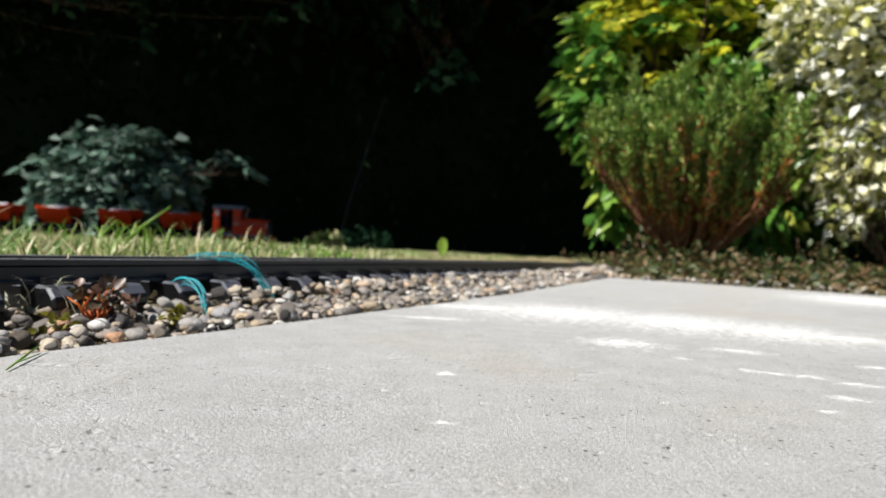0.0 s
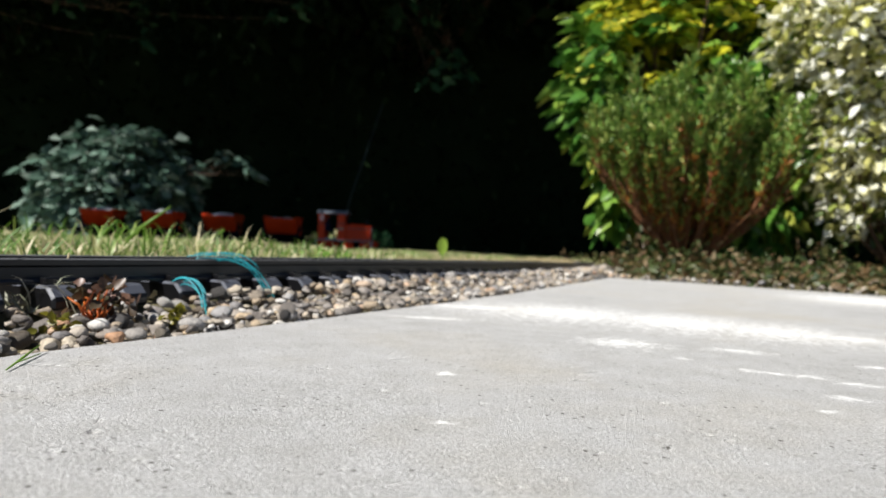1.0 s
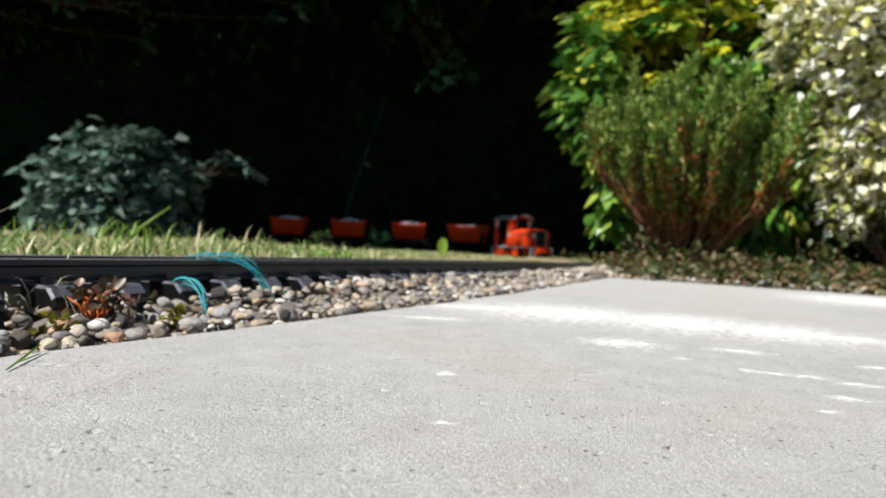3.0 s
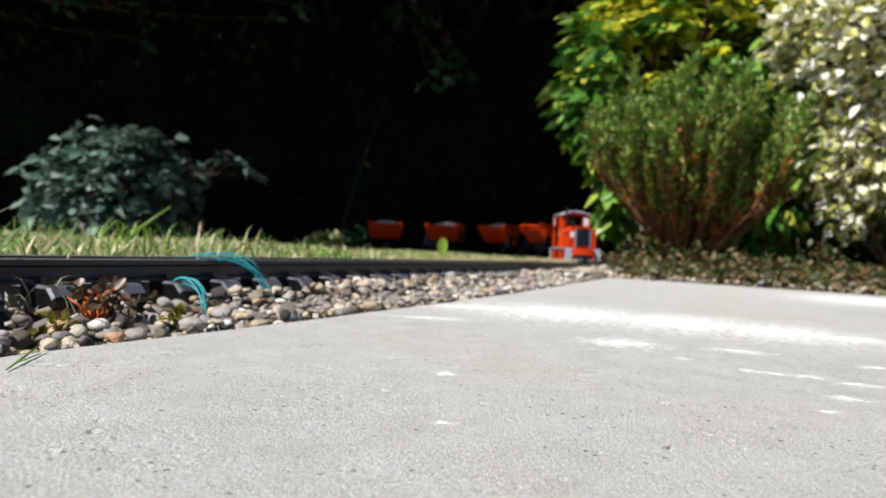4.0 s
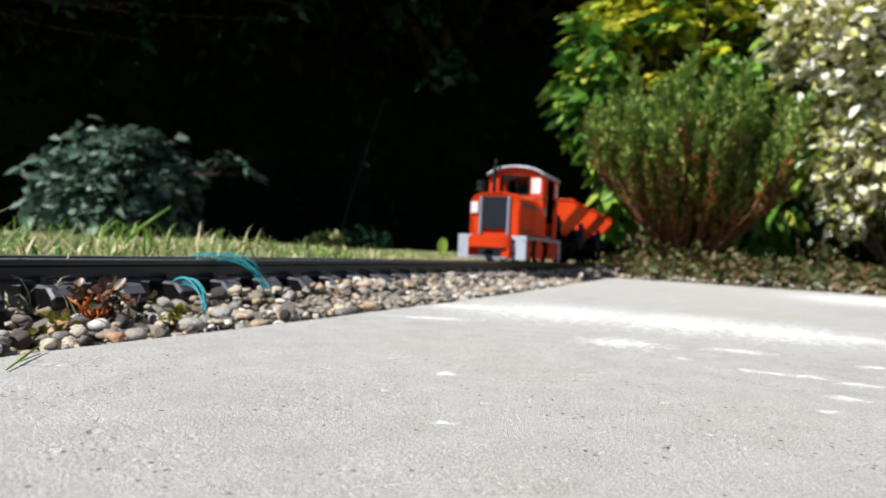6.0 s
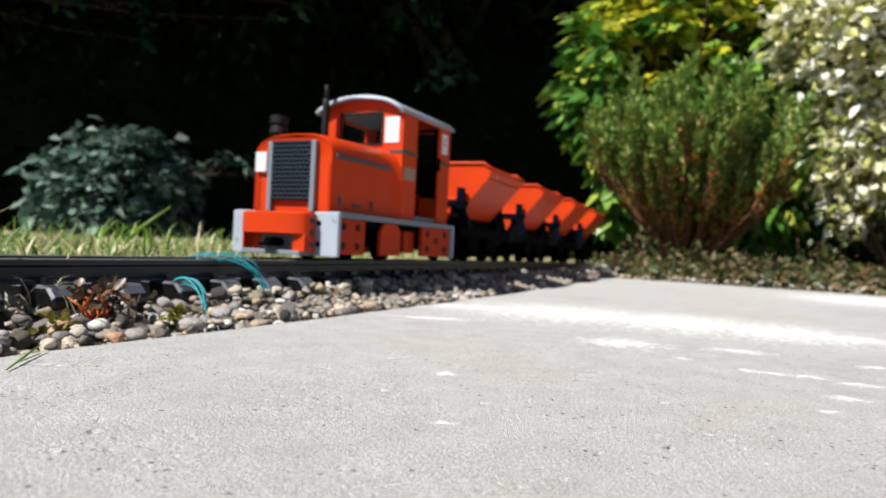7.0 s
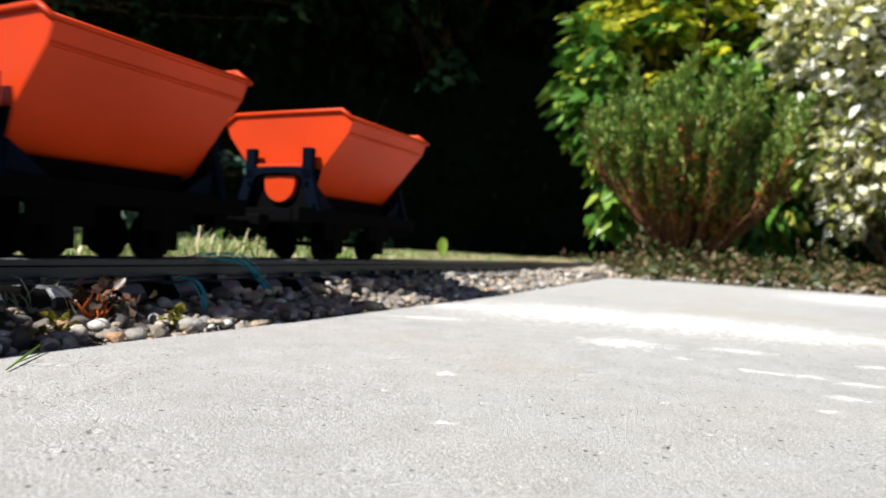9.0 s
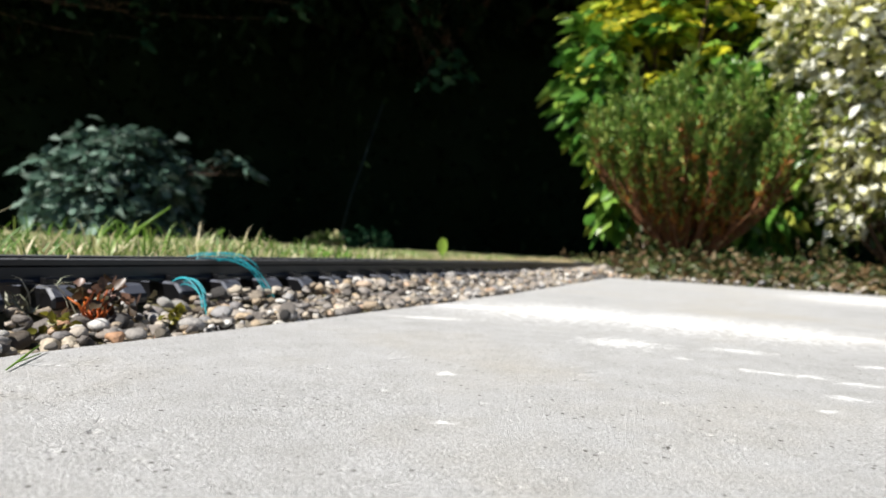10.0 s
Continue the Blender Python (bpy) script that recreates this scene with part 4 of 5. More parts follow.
def build_driver():
    """A small plain seated doll in one mesh."""
    bm = joined(drum(0.011, 0.030, "z", 18, (0, 0, 0.040), r2=0.008, bevel=0.002), drum(0.0125, 0.012, "z", 18, (0, 0, 0.0235), bevel=0.003))
    h = bmesh.new()
    bmesh.ops.create_uvsphere(h, u_segments=16, v_segments=10, radius=0.0075)
    bmesh.ops.transform(h, matrix=Matrix.Translation((0, -0.002, 0.0625)), verts=h.verts)
    bm = joined(bm, h, drum(0.0082, 0.004, "z", 16, (0, -0.002, 0.0685), r2=0.006), box(-0.011, 0.011, -0.024, 0.004, 0.016, 0.026, 0.004), box(-0.010, 0.010, -0.026, -0.018, 0.0, 0.02, 0.003))
    for sx in (-1, 1):
        bm = joined(bm, box(sx * 0.0115 - 0.003, sx * 0.0115 + 0.003, -0.018, 0.003, 0.037, 0.043, 0.002))
    me = bpy.data.meshes.new("toy_figure")
    bm.to_mesh(me)
    bm.free()
    me.materials.append(BLUE_CLOTH)
    me.polygons.foreach_set("use_smooth", [True] * len(me.polygons))
    return tagged(new("toy_figure", me), "small plain dark blue toy driver seated in the cab", "figure")


driver = build_driver()

# distance along the line of the locomotive's front
TRAVEL = [(0.0, 2.923), (0.5, 3.143), (1.0, 3.356), (1.5, 3.56), (2.0, 3.725), (2.5, 3.928), (2.7, 4.015), (3.8, 4.46), (4.0, 4.545), (4.5, 4.777), (5.0, 5.058), (5.3, 5.258), (5.7, 5.493), (6.2, 5.758), (6.8, 6.068), (7.0, 6.172), (7.5, 6.439), (8.0, 6.695), (8.3, 6.85), (8.6, 7.015), (9.2, 7.362), (9.6, 7.599), (10.0, 7.828)]


def travelled(t):
    """Smooth reading of the travel table."""
    tt, ss = np.array(TRAVEL).T
    h = np.diff(tt)
    m = np.diff(ss) / h
    d = np.r_[m[0], (m[:-1] * h[1:] + m[1:] * h[:-1]) / (h[:-1] + h[1:]), m[-1]]
    i = int(np.clip(np.searchsorted(tt, t, side="right") - 1, 0, len(h) - 1))
    u = (t - tt[i]) / h[i]
    return (2 * u**3 - 3 * u**2 + 1) * ss[i] + (u**3 - 2 * u**2 + u) * h[i] * d[i] + (3 * u**2 - 2 * u**3) * ss[i + 1] + (u**3 - u**2) * h[i] * d[i + 1]


def vehicle_pose(s_front, a, b):
    """Pose of a vehicle whose front is at s_front and whose axles, a and b behind it, stand on the line."""
    p, q = on_line(s_front - a), on_line(s_front - b)
    way = (p - q) / np.linalg.norm(p - q)
    at = p + way * a
    dip = math.degrees(math.atan2(rail_z(s_front - a) - rail_z(s_front - b), b - a))
    return pose(at[0], at[1], rail_z(s_front - (a + b) / 2) + (a + b) / 2 * math.tan(radians(dip)), -dip, 0, math.degrees(math.atan2(way[0], -way[1])))


def motions():
    times = [k / 10 for k in range(101)]
    walk(loco, [(t, vehicle_pose(travelled(t), 0.061, 0.126)) for t in times])
    walk(driver, [(t, vehicle_pose(travelled(t), 0.061, 0.126) @ pose(0.0, 0.195, 0.0585)) for t in times])
    for (wg, _), back in zip(wagons, WAGON_AT):
        walk(wg, [(t, vehicle_pose(travelled(t) - back, 0.032, 0.102)) for t in times])
    fine = [k / 30 for k in range(301)]
    roll = [travelled(t) - travelled(0) for t in fine]
    for sets, radius in [(loco_sets, 0.0145)] + [(ws, 0.0135) for _, ws in wagons]:
        for ob in sets:
            at = ob.location.copy()
            walk(ob, [(t, pose(at.x, at.y, at.z, math.degrees(d / radius))) for t, d in zip(fine, roll)])


# ---- plants ----
def ball_points(r, k, centre, radii, shell=0.45):
    """Points in an uneven ellipsoid, denser towards its outside."""
    v = unit(r.normal(size=(k, 3)))
    rad = r.uniform(shell, 1.0, k) ** 0.6
    bump = 1 + 0.16 * np.sin(v[:, 0] * 7 + 1.3) * np.sin(v[:, 2] * 6 + 0.4) + 0.12 * np.sin(v[:, 1] * 9 + v[:, 2] * 5)
    return np.asarray(centre) + v * (rad * bump)[:, None] * np.asarray(radii), v


def clumped_crown(seed, clumps, per, centre, radii, leaf, wide, spread, material, parent, name="crown", shell=0.6, keep=None):
    """A crown of sprays: each spray carries a rosette of leaves that point outwards and up."""
    r = np.random.default_rng(seed)
    c, v = ball_points(r, clumps, centre, radii, shell)
    if keep is not None:
        ok = keep(c)
        c, v = c[ok], v[ok]
    k = len(c)
    base = np.repeat(c, per, 0) + r.normal(size=(k * per, 3)) * spread
    way = np.repeat(v, per, 0) * 0.8 + r.normal(size=(k * per, 3)) * 0.75 + np.array([0, 0, 0.25])
    g = Geo()
    leaves(g, base, way, leaf * r.uniform(0.6, 1.25, k * per), wide * r.uniform(0.7, 1.2, k * per), seed=seed + 1)
    return tagged(part(name, g, material, parent), kind="stuff"), c


def branches(seed, foot, tips, radius, parent, material=BARK, name="branchwork", sag=0.12):
    r = np.random.default_rng(seed)
    g = Geo()
    foot = np.asarray(foot, float)
    for tip in tips:
        u = np.linspace(0, 1, 7)[:, None]
        mid = (foot + tip) / 2 + r.normal(size=3) * sag * np.linalg.norm(tip - foot)
        mid[2] = min(mid[2], max(foot[2], tip[2]))
        p = (1 - u) ** 2 * foot + 2 * u * (1 - u) * mid + u**2 * tip
        tube(g, p, radius * np.linspace(1, 0.25, 7), 6)
    return tagged(part(name, g, material, parent), kind="stuff")


def build_shrub():
    """Fine-leaved shrub: dark spreading limbs with upright needled plumes, rusty inside and low down."""
    sh = new("fine_leaved_shrub")
    tagged(sh, "green fine-leaved shrub with rusty brown stems in the border", "shrub")
    r = np.random.default_rng(31)
    foot = np.array([0.735, 2.06, 0.005])
    stems, green, rust = Geo(), Geo(), Geo()
    gb, gw, rb, rw = [], [], [], []
    u = np.linspace(0, 1, 8)[:, None]
    for k in range(64):
        a = 2 * math.pi * (k * 0.618 % 1) + r.normal() * 0.2
        lean = math.sqrt((k + 0.5) / 64)
        reach, rise = 0.33 * lean * r.uniform(0.85, 1.08), 0.42 * (1 - 0.40 * lean**2) * r.uniform(0.75, 1.12)
        tip = foot + np.array([math.cos(a) * reach, math.sin(a) * reach * 0.7, rise])
        mid = foot + np.array([math.cos(a) * reach * 0.48, math.sin(a) * reach * 0.34, rise * 0.46]) + r.normal(size=3) * 0.012
        p = (1 - u) ** 2 * foot + 2 * u * (1 - u) * mid + u**2 * tip + r.normal(size=(8, 3)) * 0.006 * u
        tube(stems, p, np.linspace(0.0055, 0.0012, 8) * r.uniform(0.5, 1.0), 5)
        for i in range(10):
            at = r.uniform(0.25, 1.0)
            q0 = np.array([np.interp(at, u[:, 0], p[:, c]) for c in range(3)])
            high = r.uniform(0.12, 0.29) * (0.7 + 0.3 * at)
            way = np.array([math.cos(a) * lean * 0.35, math.sin(a) * lean * 0.25, 1.0]) + r.normal(size=3) * np.array([0.17, 0.17, 0.05])
            q2 = q0 + way / np.linalg.norm(way) * high
            q1 = (q0 + q2) / 2 + np.array([math.cos(a), math.sin(a), 0]) * 0.018 * r.uniform(0.2, 1.2)
            q = (1 - u) ** 2 * q0 + 2 * u * (1 - u) * q1 + u**2 * q2
            tube(stems, q, np.linspace(0.0022, 0.0008, 8), 4)
            n = int(430 * high)
            uu = r.uniform(0.15, 1.0, n) ** 0.8
            pos = np.stack([np.interp(uu, u[:, 0], q[:, c]) for c in range(3)], 1)
            w = (q2 - q0) / high * 1.1 + unit(r.normal(size=(n, 3))) * 0.75
            old = (pos[:, 2] < 0.24 + 0.10 * r.normal(size=n)) & (r.uniform(size=n) < 0.8)
            old |= (uu < 0.45) & (r.uniform(size=n) < 0.45)
            gb.append(pos[~old]); gw.append(w[~old]); rb.append(pos[old]); rw.append(w[old])
    gb, gw, rb, rw = (np.vstack(q) for q in (gb, gw, rb, rw))
    leaves(green, gb, gw, r.uniform(0.020, 0.036, len(gb)), 0.0078, seed=5)
    leaves(rust, rb, rw, r.uniform(0.014, 0.028, len(rb)), 0.0075, seed=6)
    tagged(part("stem_fan", stems, RUST_BARK, sh, "rusty brown bare stems"), kind="stuff")
    tagged(part("green_foliage", green, SHRUB_LEAF, sh), kind="stuff")
    tagged(part("rusty_foliage", rust, RUST_LEAF, sh, "rust-brown older leaves"), kind="stuff")


def rosettes(seed, clumps, out, per, leaf, wide, droop, spread, material, parent, name):
    """Whorls of broad leaves that radiate from each shoot and hang slightly."""
    r = np.random.default_rng(seed)
    k = len(clumps)
    base = np.repeat(clumps, per, 0) + r.normal(size=(k * per, 3)) * spread
    a = np.tile(np.arange(per) * 2 * math.pi / per, k) + np.repeat(r.uniform(0, 6.28, k), per)
    way = np.stack([np.cos(a), np.sin(a), r.uniform(-0.35, 0.25, k * per) - droop], 1) + np.repeat(out, per, 0) * 0.75
    g = Geo()
    leaves(g, base, way, leaf * r.uniform(0.65, 1.2, k * per), wide * r.uniform(0.75, 1.15, k * per), seed=seed + 1, droop=0.28)
    return tagged(part(name, g, material, parent), kind="stuff")


def build_bushes():
    b = new("yellow_green_bush")
    tagged(b, "broad-leaved bush with glossy yellow-green leaves", "bush")
    r = np.random.default_rng(41)
    c, v = ball_points(r, 1000, (1.03, 2.55, 0.62), (0.60, 0.34, 0.60), 0.55)
    edge = c[:, 0] / c[:, 1]
    ok = (edge > 0.172 + 0.075 * np.clip((0.50 - c[:, 2]) / 0.4, 0, 1) + 0.018 * np.sin(c[:, 2] * 17))
    c, v = c[ok], v[ok]
    young = (c[:, 2] + r.normal(size=len(c)) * 0.18 > 0.85) & (v[:, 2] > 0.0)
    rosettes(42, c[young], v[young], 8, 0.098, 0.040, 0.25, 0.016, YOUNG_LAUREL, b, "young_growth")
    rosettes(48, c[~young], v[~young], 8, 0.104, 0.046, 0.35, 0.018, LAUREL, b, "crown")
    branches(42, (0.95, 2.6, 0.0), c[::14], 0.010, b)
    v2 = new("variegated_bush")
    tagged(v2, "dense bush with cream and green variegated leaves", "bush")
    r = np.random.default_rng(43)
    c, v = ball_points(r, 4200, (1.53, 2.08, 0.68), (0.46, 0.34, 0.60), 0.6)
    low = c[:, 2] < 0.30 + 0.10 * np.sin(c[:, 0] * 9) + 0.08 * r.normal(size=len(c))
    keep = (c[:, 2] > 0.05) & (np.sin(c[:, 0] * 31 + 3 * c[:, 2]) * np.sin(c[:, 2] * 27 + 5 * c[:, 1]) * np.sin(c[:, 1] * 24) > -0.28)
    # low leaves take a darker green, the shade down there painted in
    for seed, pick, per, material, name in ((44, ~low & keep, 8, VARIEGATED, "crown"), (46, low & keep, 5, VARIEGATED_SHADED, "low_shaded_growth")):
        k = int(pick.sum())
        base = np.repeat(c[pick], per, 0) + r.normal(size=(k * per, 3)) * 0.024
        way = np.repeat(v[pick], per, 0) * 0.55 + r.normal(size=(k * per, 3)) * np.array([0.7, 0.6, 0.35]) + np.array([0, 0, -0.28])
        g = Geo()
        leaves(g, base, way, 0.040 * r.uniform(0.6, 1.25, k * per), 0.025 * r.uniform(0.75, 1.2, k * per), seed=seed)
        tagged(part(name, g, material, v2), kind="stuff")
    branches(44, (1.5, 2.1, 0.0), c[keep][::40], 0.010, v2)
    d = new("grey_green_bush")
    tagged(d, "rounded grey-green broad-leaved bush in the shade", "bush")
    r = np.random.default_rng(45)
    c, v = ball_points(r, 420, (-1.78, 3.72, 0.29), (0.37, 0.32, 0.30), 0.6)
    c = np.vstack([c, ball_points(r, 90, (-1.98, 3.68, 0.14), (0.24, 0.2, 0.15), 0.6)[0]])
    c = c[c[:, 2] > 0.03]
    v = unit(c - np.array([-1.78, 3.72, 0.2]))
    rosettes(47, c, v, 8, 0.088, 0.056, 0.35, 0.03, GREY_LEAF, d, "crown")
    extra = np.array([[-1.22, 3.6, 0.46], [-1.12, 3.58, 0.44], [-1.05, 3.56, 0.40], [-1.0, 3.55, 0.38], [-1.18, 3.6, 0.49]])
    rosettes(49, extra, np.tile([0.5, -0.3, 0.1], (5, 1)), 6, 0.075, 0.036, 0.2, 0.02, GREY_LEAF, d, "sprig")
    branches(47, (-1.86, 3.75, 0.0), c[::12], 0.012, d)
    branches(50, (-1.50, 3.70, 0.38), extra, 0.004, d, name="thin_branchwork")


def build_far_shade():
    """Hedge and added overhanging trees, mostly unseen, keep the garden's back in deep shade."""
    h = new("dark_hedge")
    tagged(h, "tall dense dark green hedge, deep shade put into its colour", "hedge")
    # two near-black sheets added as the darkness behind the hedge leaves
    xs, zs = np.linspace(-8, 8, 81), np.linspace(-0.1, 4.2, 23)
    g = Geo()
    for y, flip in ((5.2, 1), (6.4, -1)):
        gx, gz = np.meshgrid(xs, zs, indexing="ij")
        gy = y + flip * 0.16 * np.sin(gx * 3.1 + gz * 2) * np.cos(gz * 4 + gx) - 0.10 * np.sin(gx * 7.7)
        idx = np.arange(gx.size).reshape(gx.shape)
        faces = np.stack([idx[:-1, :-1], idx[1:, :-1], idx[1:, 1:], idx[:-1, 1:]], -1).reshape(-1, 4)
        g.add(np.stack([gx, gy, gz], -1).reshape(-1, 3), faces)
    tagged(part("shade_backing", g, SHADED_LEAF, h), kind="stuff")
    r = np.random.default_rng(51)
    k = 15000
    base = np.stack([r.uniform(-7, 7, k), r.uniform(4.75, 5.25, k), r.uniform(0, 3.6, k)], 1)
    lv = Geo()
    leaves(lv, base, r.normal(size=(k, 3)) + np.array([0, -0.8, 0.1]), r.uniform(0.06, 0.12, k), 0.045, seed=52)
    tagged(part("foliage", lv, SHADED_LEAF, h), kind="stuff")
    # trees added to block sun and sky; crowns hang mostly above the view
    for i, (x, y, reach, lowest) in enumerate(((-3.6, 5.7, 2.3, 1.45), (-0.4, 5.8, 2.3, 1.40), (2.9, 5.7, 2.3, 1.45))):
        t = new("shade_tree")
        tagged(t, "dark broad-leaved tree added, mostly out of view, to shade the back of the garden", "tree", "trees behind the lawn")
        tr = Geo()
        tube(tr, [(x, y, -0.05), (x + 0.05, y, 0.7), (x - 0.03, y - 0.05, 1.6), (x, y - 0.1, 3.2)], [0.14, 0.11, 0.09, 0.04], 10)
        part("trunk", tr, BARK, t)
        _, c = clumped_crown(60 + i, 1500, 9, (x, y - 1.15, lowest + 1.15), (reach, 2.0, 1.1), 0.16, 0.085, 0.11, SHADED_LEAF, t, shell=0.15)
        branches(70 + i, (x, y - 0.05, 1.4), c[::40], 0.035, t, name="limbwork")
        g2 = Geo()
        rr = np.random.default_rng(80 + i)
        kk = 46
        c2 = np.stack([x + rr.uniform(-reach, reach, kk), rr.uniform(3.9, 4.6, kk), rr.uniform(1.05, 1.7, kk)], 1)
        base = np.repeat(c2, 9, 0) + rr.normal(size=(kk * 9, 3)) * 0.06
        leaves(g2, base, rr.normal(size=(kk * 9, 3)) + np.array([0, -0.3, -0.5]), 0.085, 0.04, seed=90 + i)
        tagged(part("hanging_sprays", g2, SHADED_LEAF, t), kind="stuff")
        # sprays catching light: a brighter leaf colour paints them lit
        if i < 2:
            c3 = np.array([[-1.96, 4.0, 1.45], [-1.80, 4.0, 1.25], [-2.3, 4.0, 1.38], [-0.9, 4.0, 1.36]] if i == 0 else [[-0.05, 4.0, 1.17], [-0.10, 4.0, 1.05], [0.02, 4.0, 1.08], [-0.26, 4.0, 1.47], [-0.22, 4.05, 1.40]])
            c3 = np.repeat(c3, 2, 0) + rr.normal(size=(len(c3) * 2, 3)) * 0.05
            rosettes(95 + i, c3, np.tile([0.1, -0.4, 0.0], (len(c3), 1)), 6, 0.085, 0.045, 0.3, 0.025, SPRAY_LEAF, t, "lit_spray")
            branches(97 + i, (x, 4.6, 1.75), c3, 0.006, t, name="spray_branchwork")
    # unseen tree, added so its thin crown dims the sun on the far track
    t = new("unseen_shading_tree")
    tagged(t, "open-crowned tree added out of view to dapple the far track with shade", "tree")
    tr = Geo()
    tube(tr, [(-2.7, 1.1, -0.05), (-2.65, 1.12, 0.9), (-2.5, 1.2, 1.7), (-2.2, 1.5, 2.6)], [0.10, 0.085, 0.07, 0.03], 10)
    part("trunk", tr, BARK, t)
    _, c = clumped_crown(66, 120, 9, (-2.05, 1.7, 2.7), (1.35, 0.9, 0.75), 0.16, 0.085, 0.11, SHADED_LEAF, t, shell=0.1)
    branches(76, (-2.5, 1.2, 1.7), c[::8], 0.03, t, name="limbwork")
    cane = new("garden_cane")
    tagged(cane, "thin leaning garden cane in the shade", "cane")
    cg = Geo()
    tube(cg, [(-0.68, 4.25, -0.05), (-0.60, 4.3, 0.35), (-0.43, 4.35, 0.95)], [0.006, 0.006, 0.005], 8)
    part("pole", cg, painted("pale_cane", (0.03, 0.045, 0.045), 0.7, gloss=0.1), cane)


def build_lawn():
    r = np.random.default_rng(101)
    lawn = new("lawn")
    tagged(lawn, "short patchy green and straw-coloured lawn grass", "grass", kind="stuff")
    n = 170000
    y = 0.2 + 3.9 * r.uniform(0, 1, n) ** 1.35
    x = r.uniform(-0.80, 0.60, n) * y + r.uniform(-0.2, 0.1, n)
    sd = line_side(x, y)
    ok = ((sd < -0.062) & (x < 0.5)) | ((sd > 0.075) & (y > 2.3))
    ok &= ~((np.abs(sd) < 0.065))
    x, y, sd = x[ok], y[ok], sd[ok]
    near = np.clip((1.3 - y) / 0.8, 0, 1) * np.clip((-x + 0.05 + 0.25 * y) / 0.3, 0, 1)
    patch = 0.5 + 0.5 * np.sin(x * 31 + 2.0 * np.sin(y * 17)) * np.sin(y * 23 + 1.7 * np.sin(x * 19))
    h = (r.uniform(0.005, 0.016, len(x)) + near * r.uniform(0.002, 0.026, len(x)) * (r.uniform(size=len(x)) < 0.22)) * (0.5 + 0.8 * patch)
    z = ground_height(x, y)
    base = np.stack([x, y, z - 0.002], 1)
    g = Geo()
    blades(g, base, h, np.where(h < 0.018, r.uniform(0.5, 2.4, len(x)), r.uniform(0.2, 1.1, len(x))), 0.0010 + 0.0010 * np.clip(y / 2.5, 0, 1), 102)
    part("turf", g, GRASS, lawn)
    # straw thatch low against the track
    n = 17000
    s = r.uniform(4.6, 6.75, n)
    off = 0.052 + 0.12 * r.uniform(0, 1, n) ** 1.5
    p = np.stack([np.interp(s, ARC, LINE[:, 0]), np.interp(s, ARC, LINE[:, 1])], 1)
    q = np.stack([np.interp(s + 0.02, ARC, LINE[:, 0]), np.interp(s + 0.02, ARC, LINE[:, 1])], 1)
    t = unit(q - p)
    nn = np.stack([t[:, 1], -t[:, 0]], 1)
    pos = p + nn * off[:, None]
    g = Geo()
    blades(g, np.column_stack([pos, np.full(n, 0.008)]), r.uniform(0.008, 0.027, n), r.uniform(0.6, 2.2, n), 0.0010, 103)
    part("thatch", g, STRAW, lawn)
    # taller tufts
    for i, (px, py, k, hh) in enumerate(((-0.42, 0.74, 16, 0.05), (-0.50, 0.90, 18, 0.05), (-0.30, 0.72, 12, 0.046), (-0.36, 0.98, 14, 0.05), (-0.20, 0.84, 10, 0.036), (-0.55, 0.80, 14, 0.048), (-0.28, 0.9, 10, 0.04), (-0.46, 0.68, 14, 0.05), (-0.33, 0.66, 12, 0.044), (-0.24, 0.72, 10, 0.038), (-0.39, 0.86, 14, 0.052), (-0.60, 0.95, 16, 0.05), (-0.16, 0.76, 8, 0.03))):
        tuft = new("grass_tuft")
        tagged(tuft, "small tuft of longer green grass beside the track", "grass", "grass tufts")
        g = Geo()
        b = np.column_stack([r.normal(px, 0.022, k), r.normal(py, 0.022, k), np.full(k, ground_height(px, py) - 0.003)])
        blades(g, b, r.uniform(0.5, 1.0, k) * hh, r.uniform(0.2, 1.3, k), 0.0013, 110 + i)
        tagged(part("tuft_growth", g, GREEN_BLADE if i % 3 else GRASS, tuft), kind="stuff")
    for i, pts in enumerate((((-0.385, 0.80, 0.03), (-0.36, 0.80, 0.055), (-0.325, 0.80, 0.082)), ((-0.29, 0.80, 0.03), (-0.275, 0.80, 0.046), (-0.26, 0.80, 0.058)), ((-0.415, 0.8, 0.025), (-0.40, 0.8, 0.05), (-0.388, 0.8, 0.063)))):
        bl = new("grass_stalk")
        tagged(bl, "single long green grass stalk leaning over", "grass", "long stalks")
        g = Geo()
        tube(g, pts, [0.0016, 0.0022, 0.0010], 5)
        part("stalk", g, GREEN_BLADE, bl)
    # broad clover leaves and one upright round leaf
    cl = new("clover_patch")
    tagged(cl, "patch of bright green clover in the lawn", "plant")
    g = Geo()
    k = 130
    b = np.column_stack([r.uniform(-0.185, -0.10, k), r.normal(0.86, 0.05, k), r.uniform(0.014, 0.034, k)])
    leaves(g, b, r.normal(size=(k, 3)) * np.array([1, 1, 0.4]) + np.array([0, -0.2, 0.3]), 0.012, 0.010, seed=120)
    tagged(part("clover_leaves", g, GREEN_BLADE, cl), kind="stuff")
    rl = new("upright_round_leaf")
    tagged(rl, "single pale green oval leaf on a short stalk", "plant")
    g = Geo()
    tube(g, [(0.0, 1.02, 0.01), (0.0, 1.02, 0.025), (-0.001, 1.015, 0.04)], 0.0012, 6)
    part("stalk", g, GREEN_BLADE, rl)
    g = Geo()
    ring = [(-0.001 + 0.0078 * math.sin(a) * (1 - 0.12 * math.cos(a)), 1.013 + 0.0015 * math.cos(2 * a), 0.0500 - 0.0135 * math.cos(a)) for a in np.linspace(0, 2 * math.pi, 18, endpoint=False)]
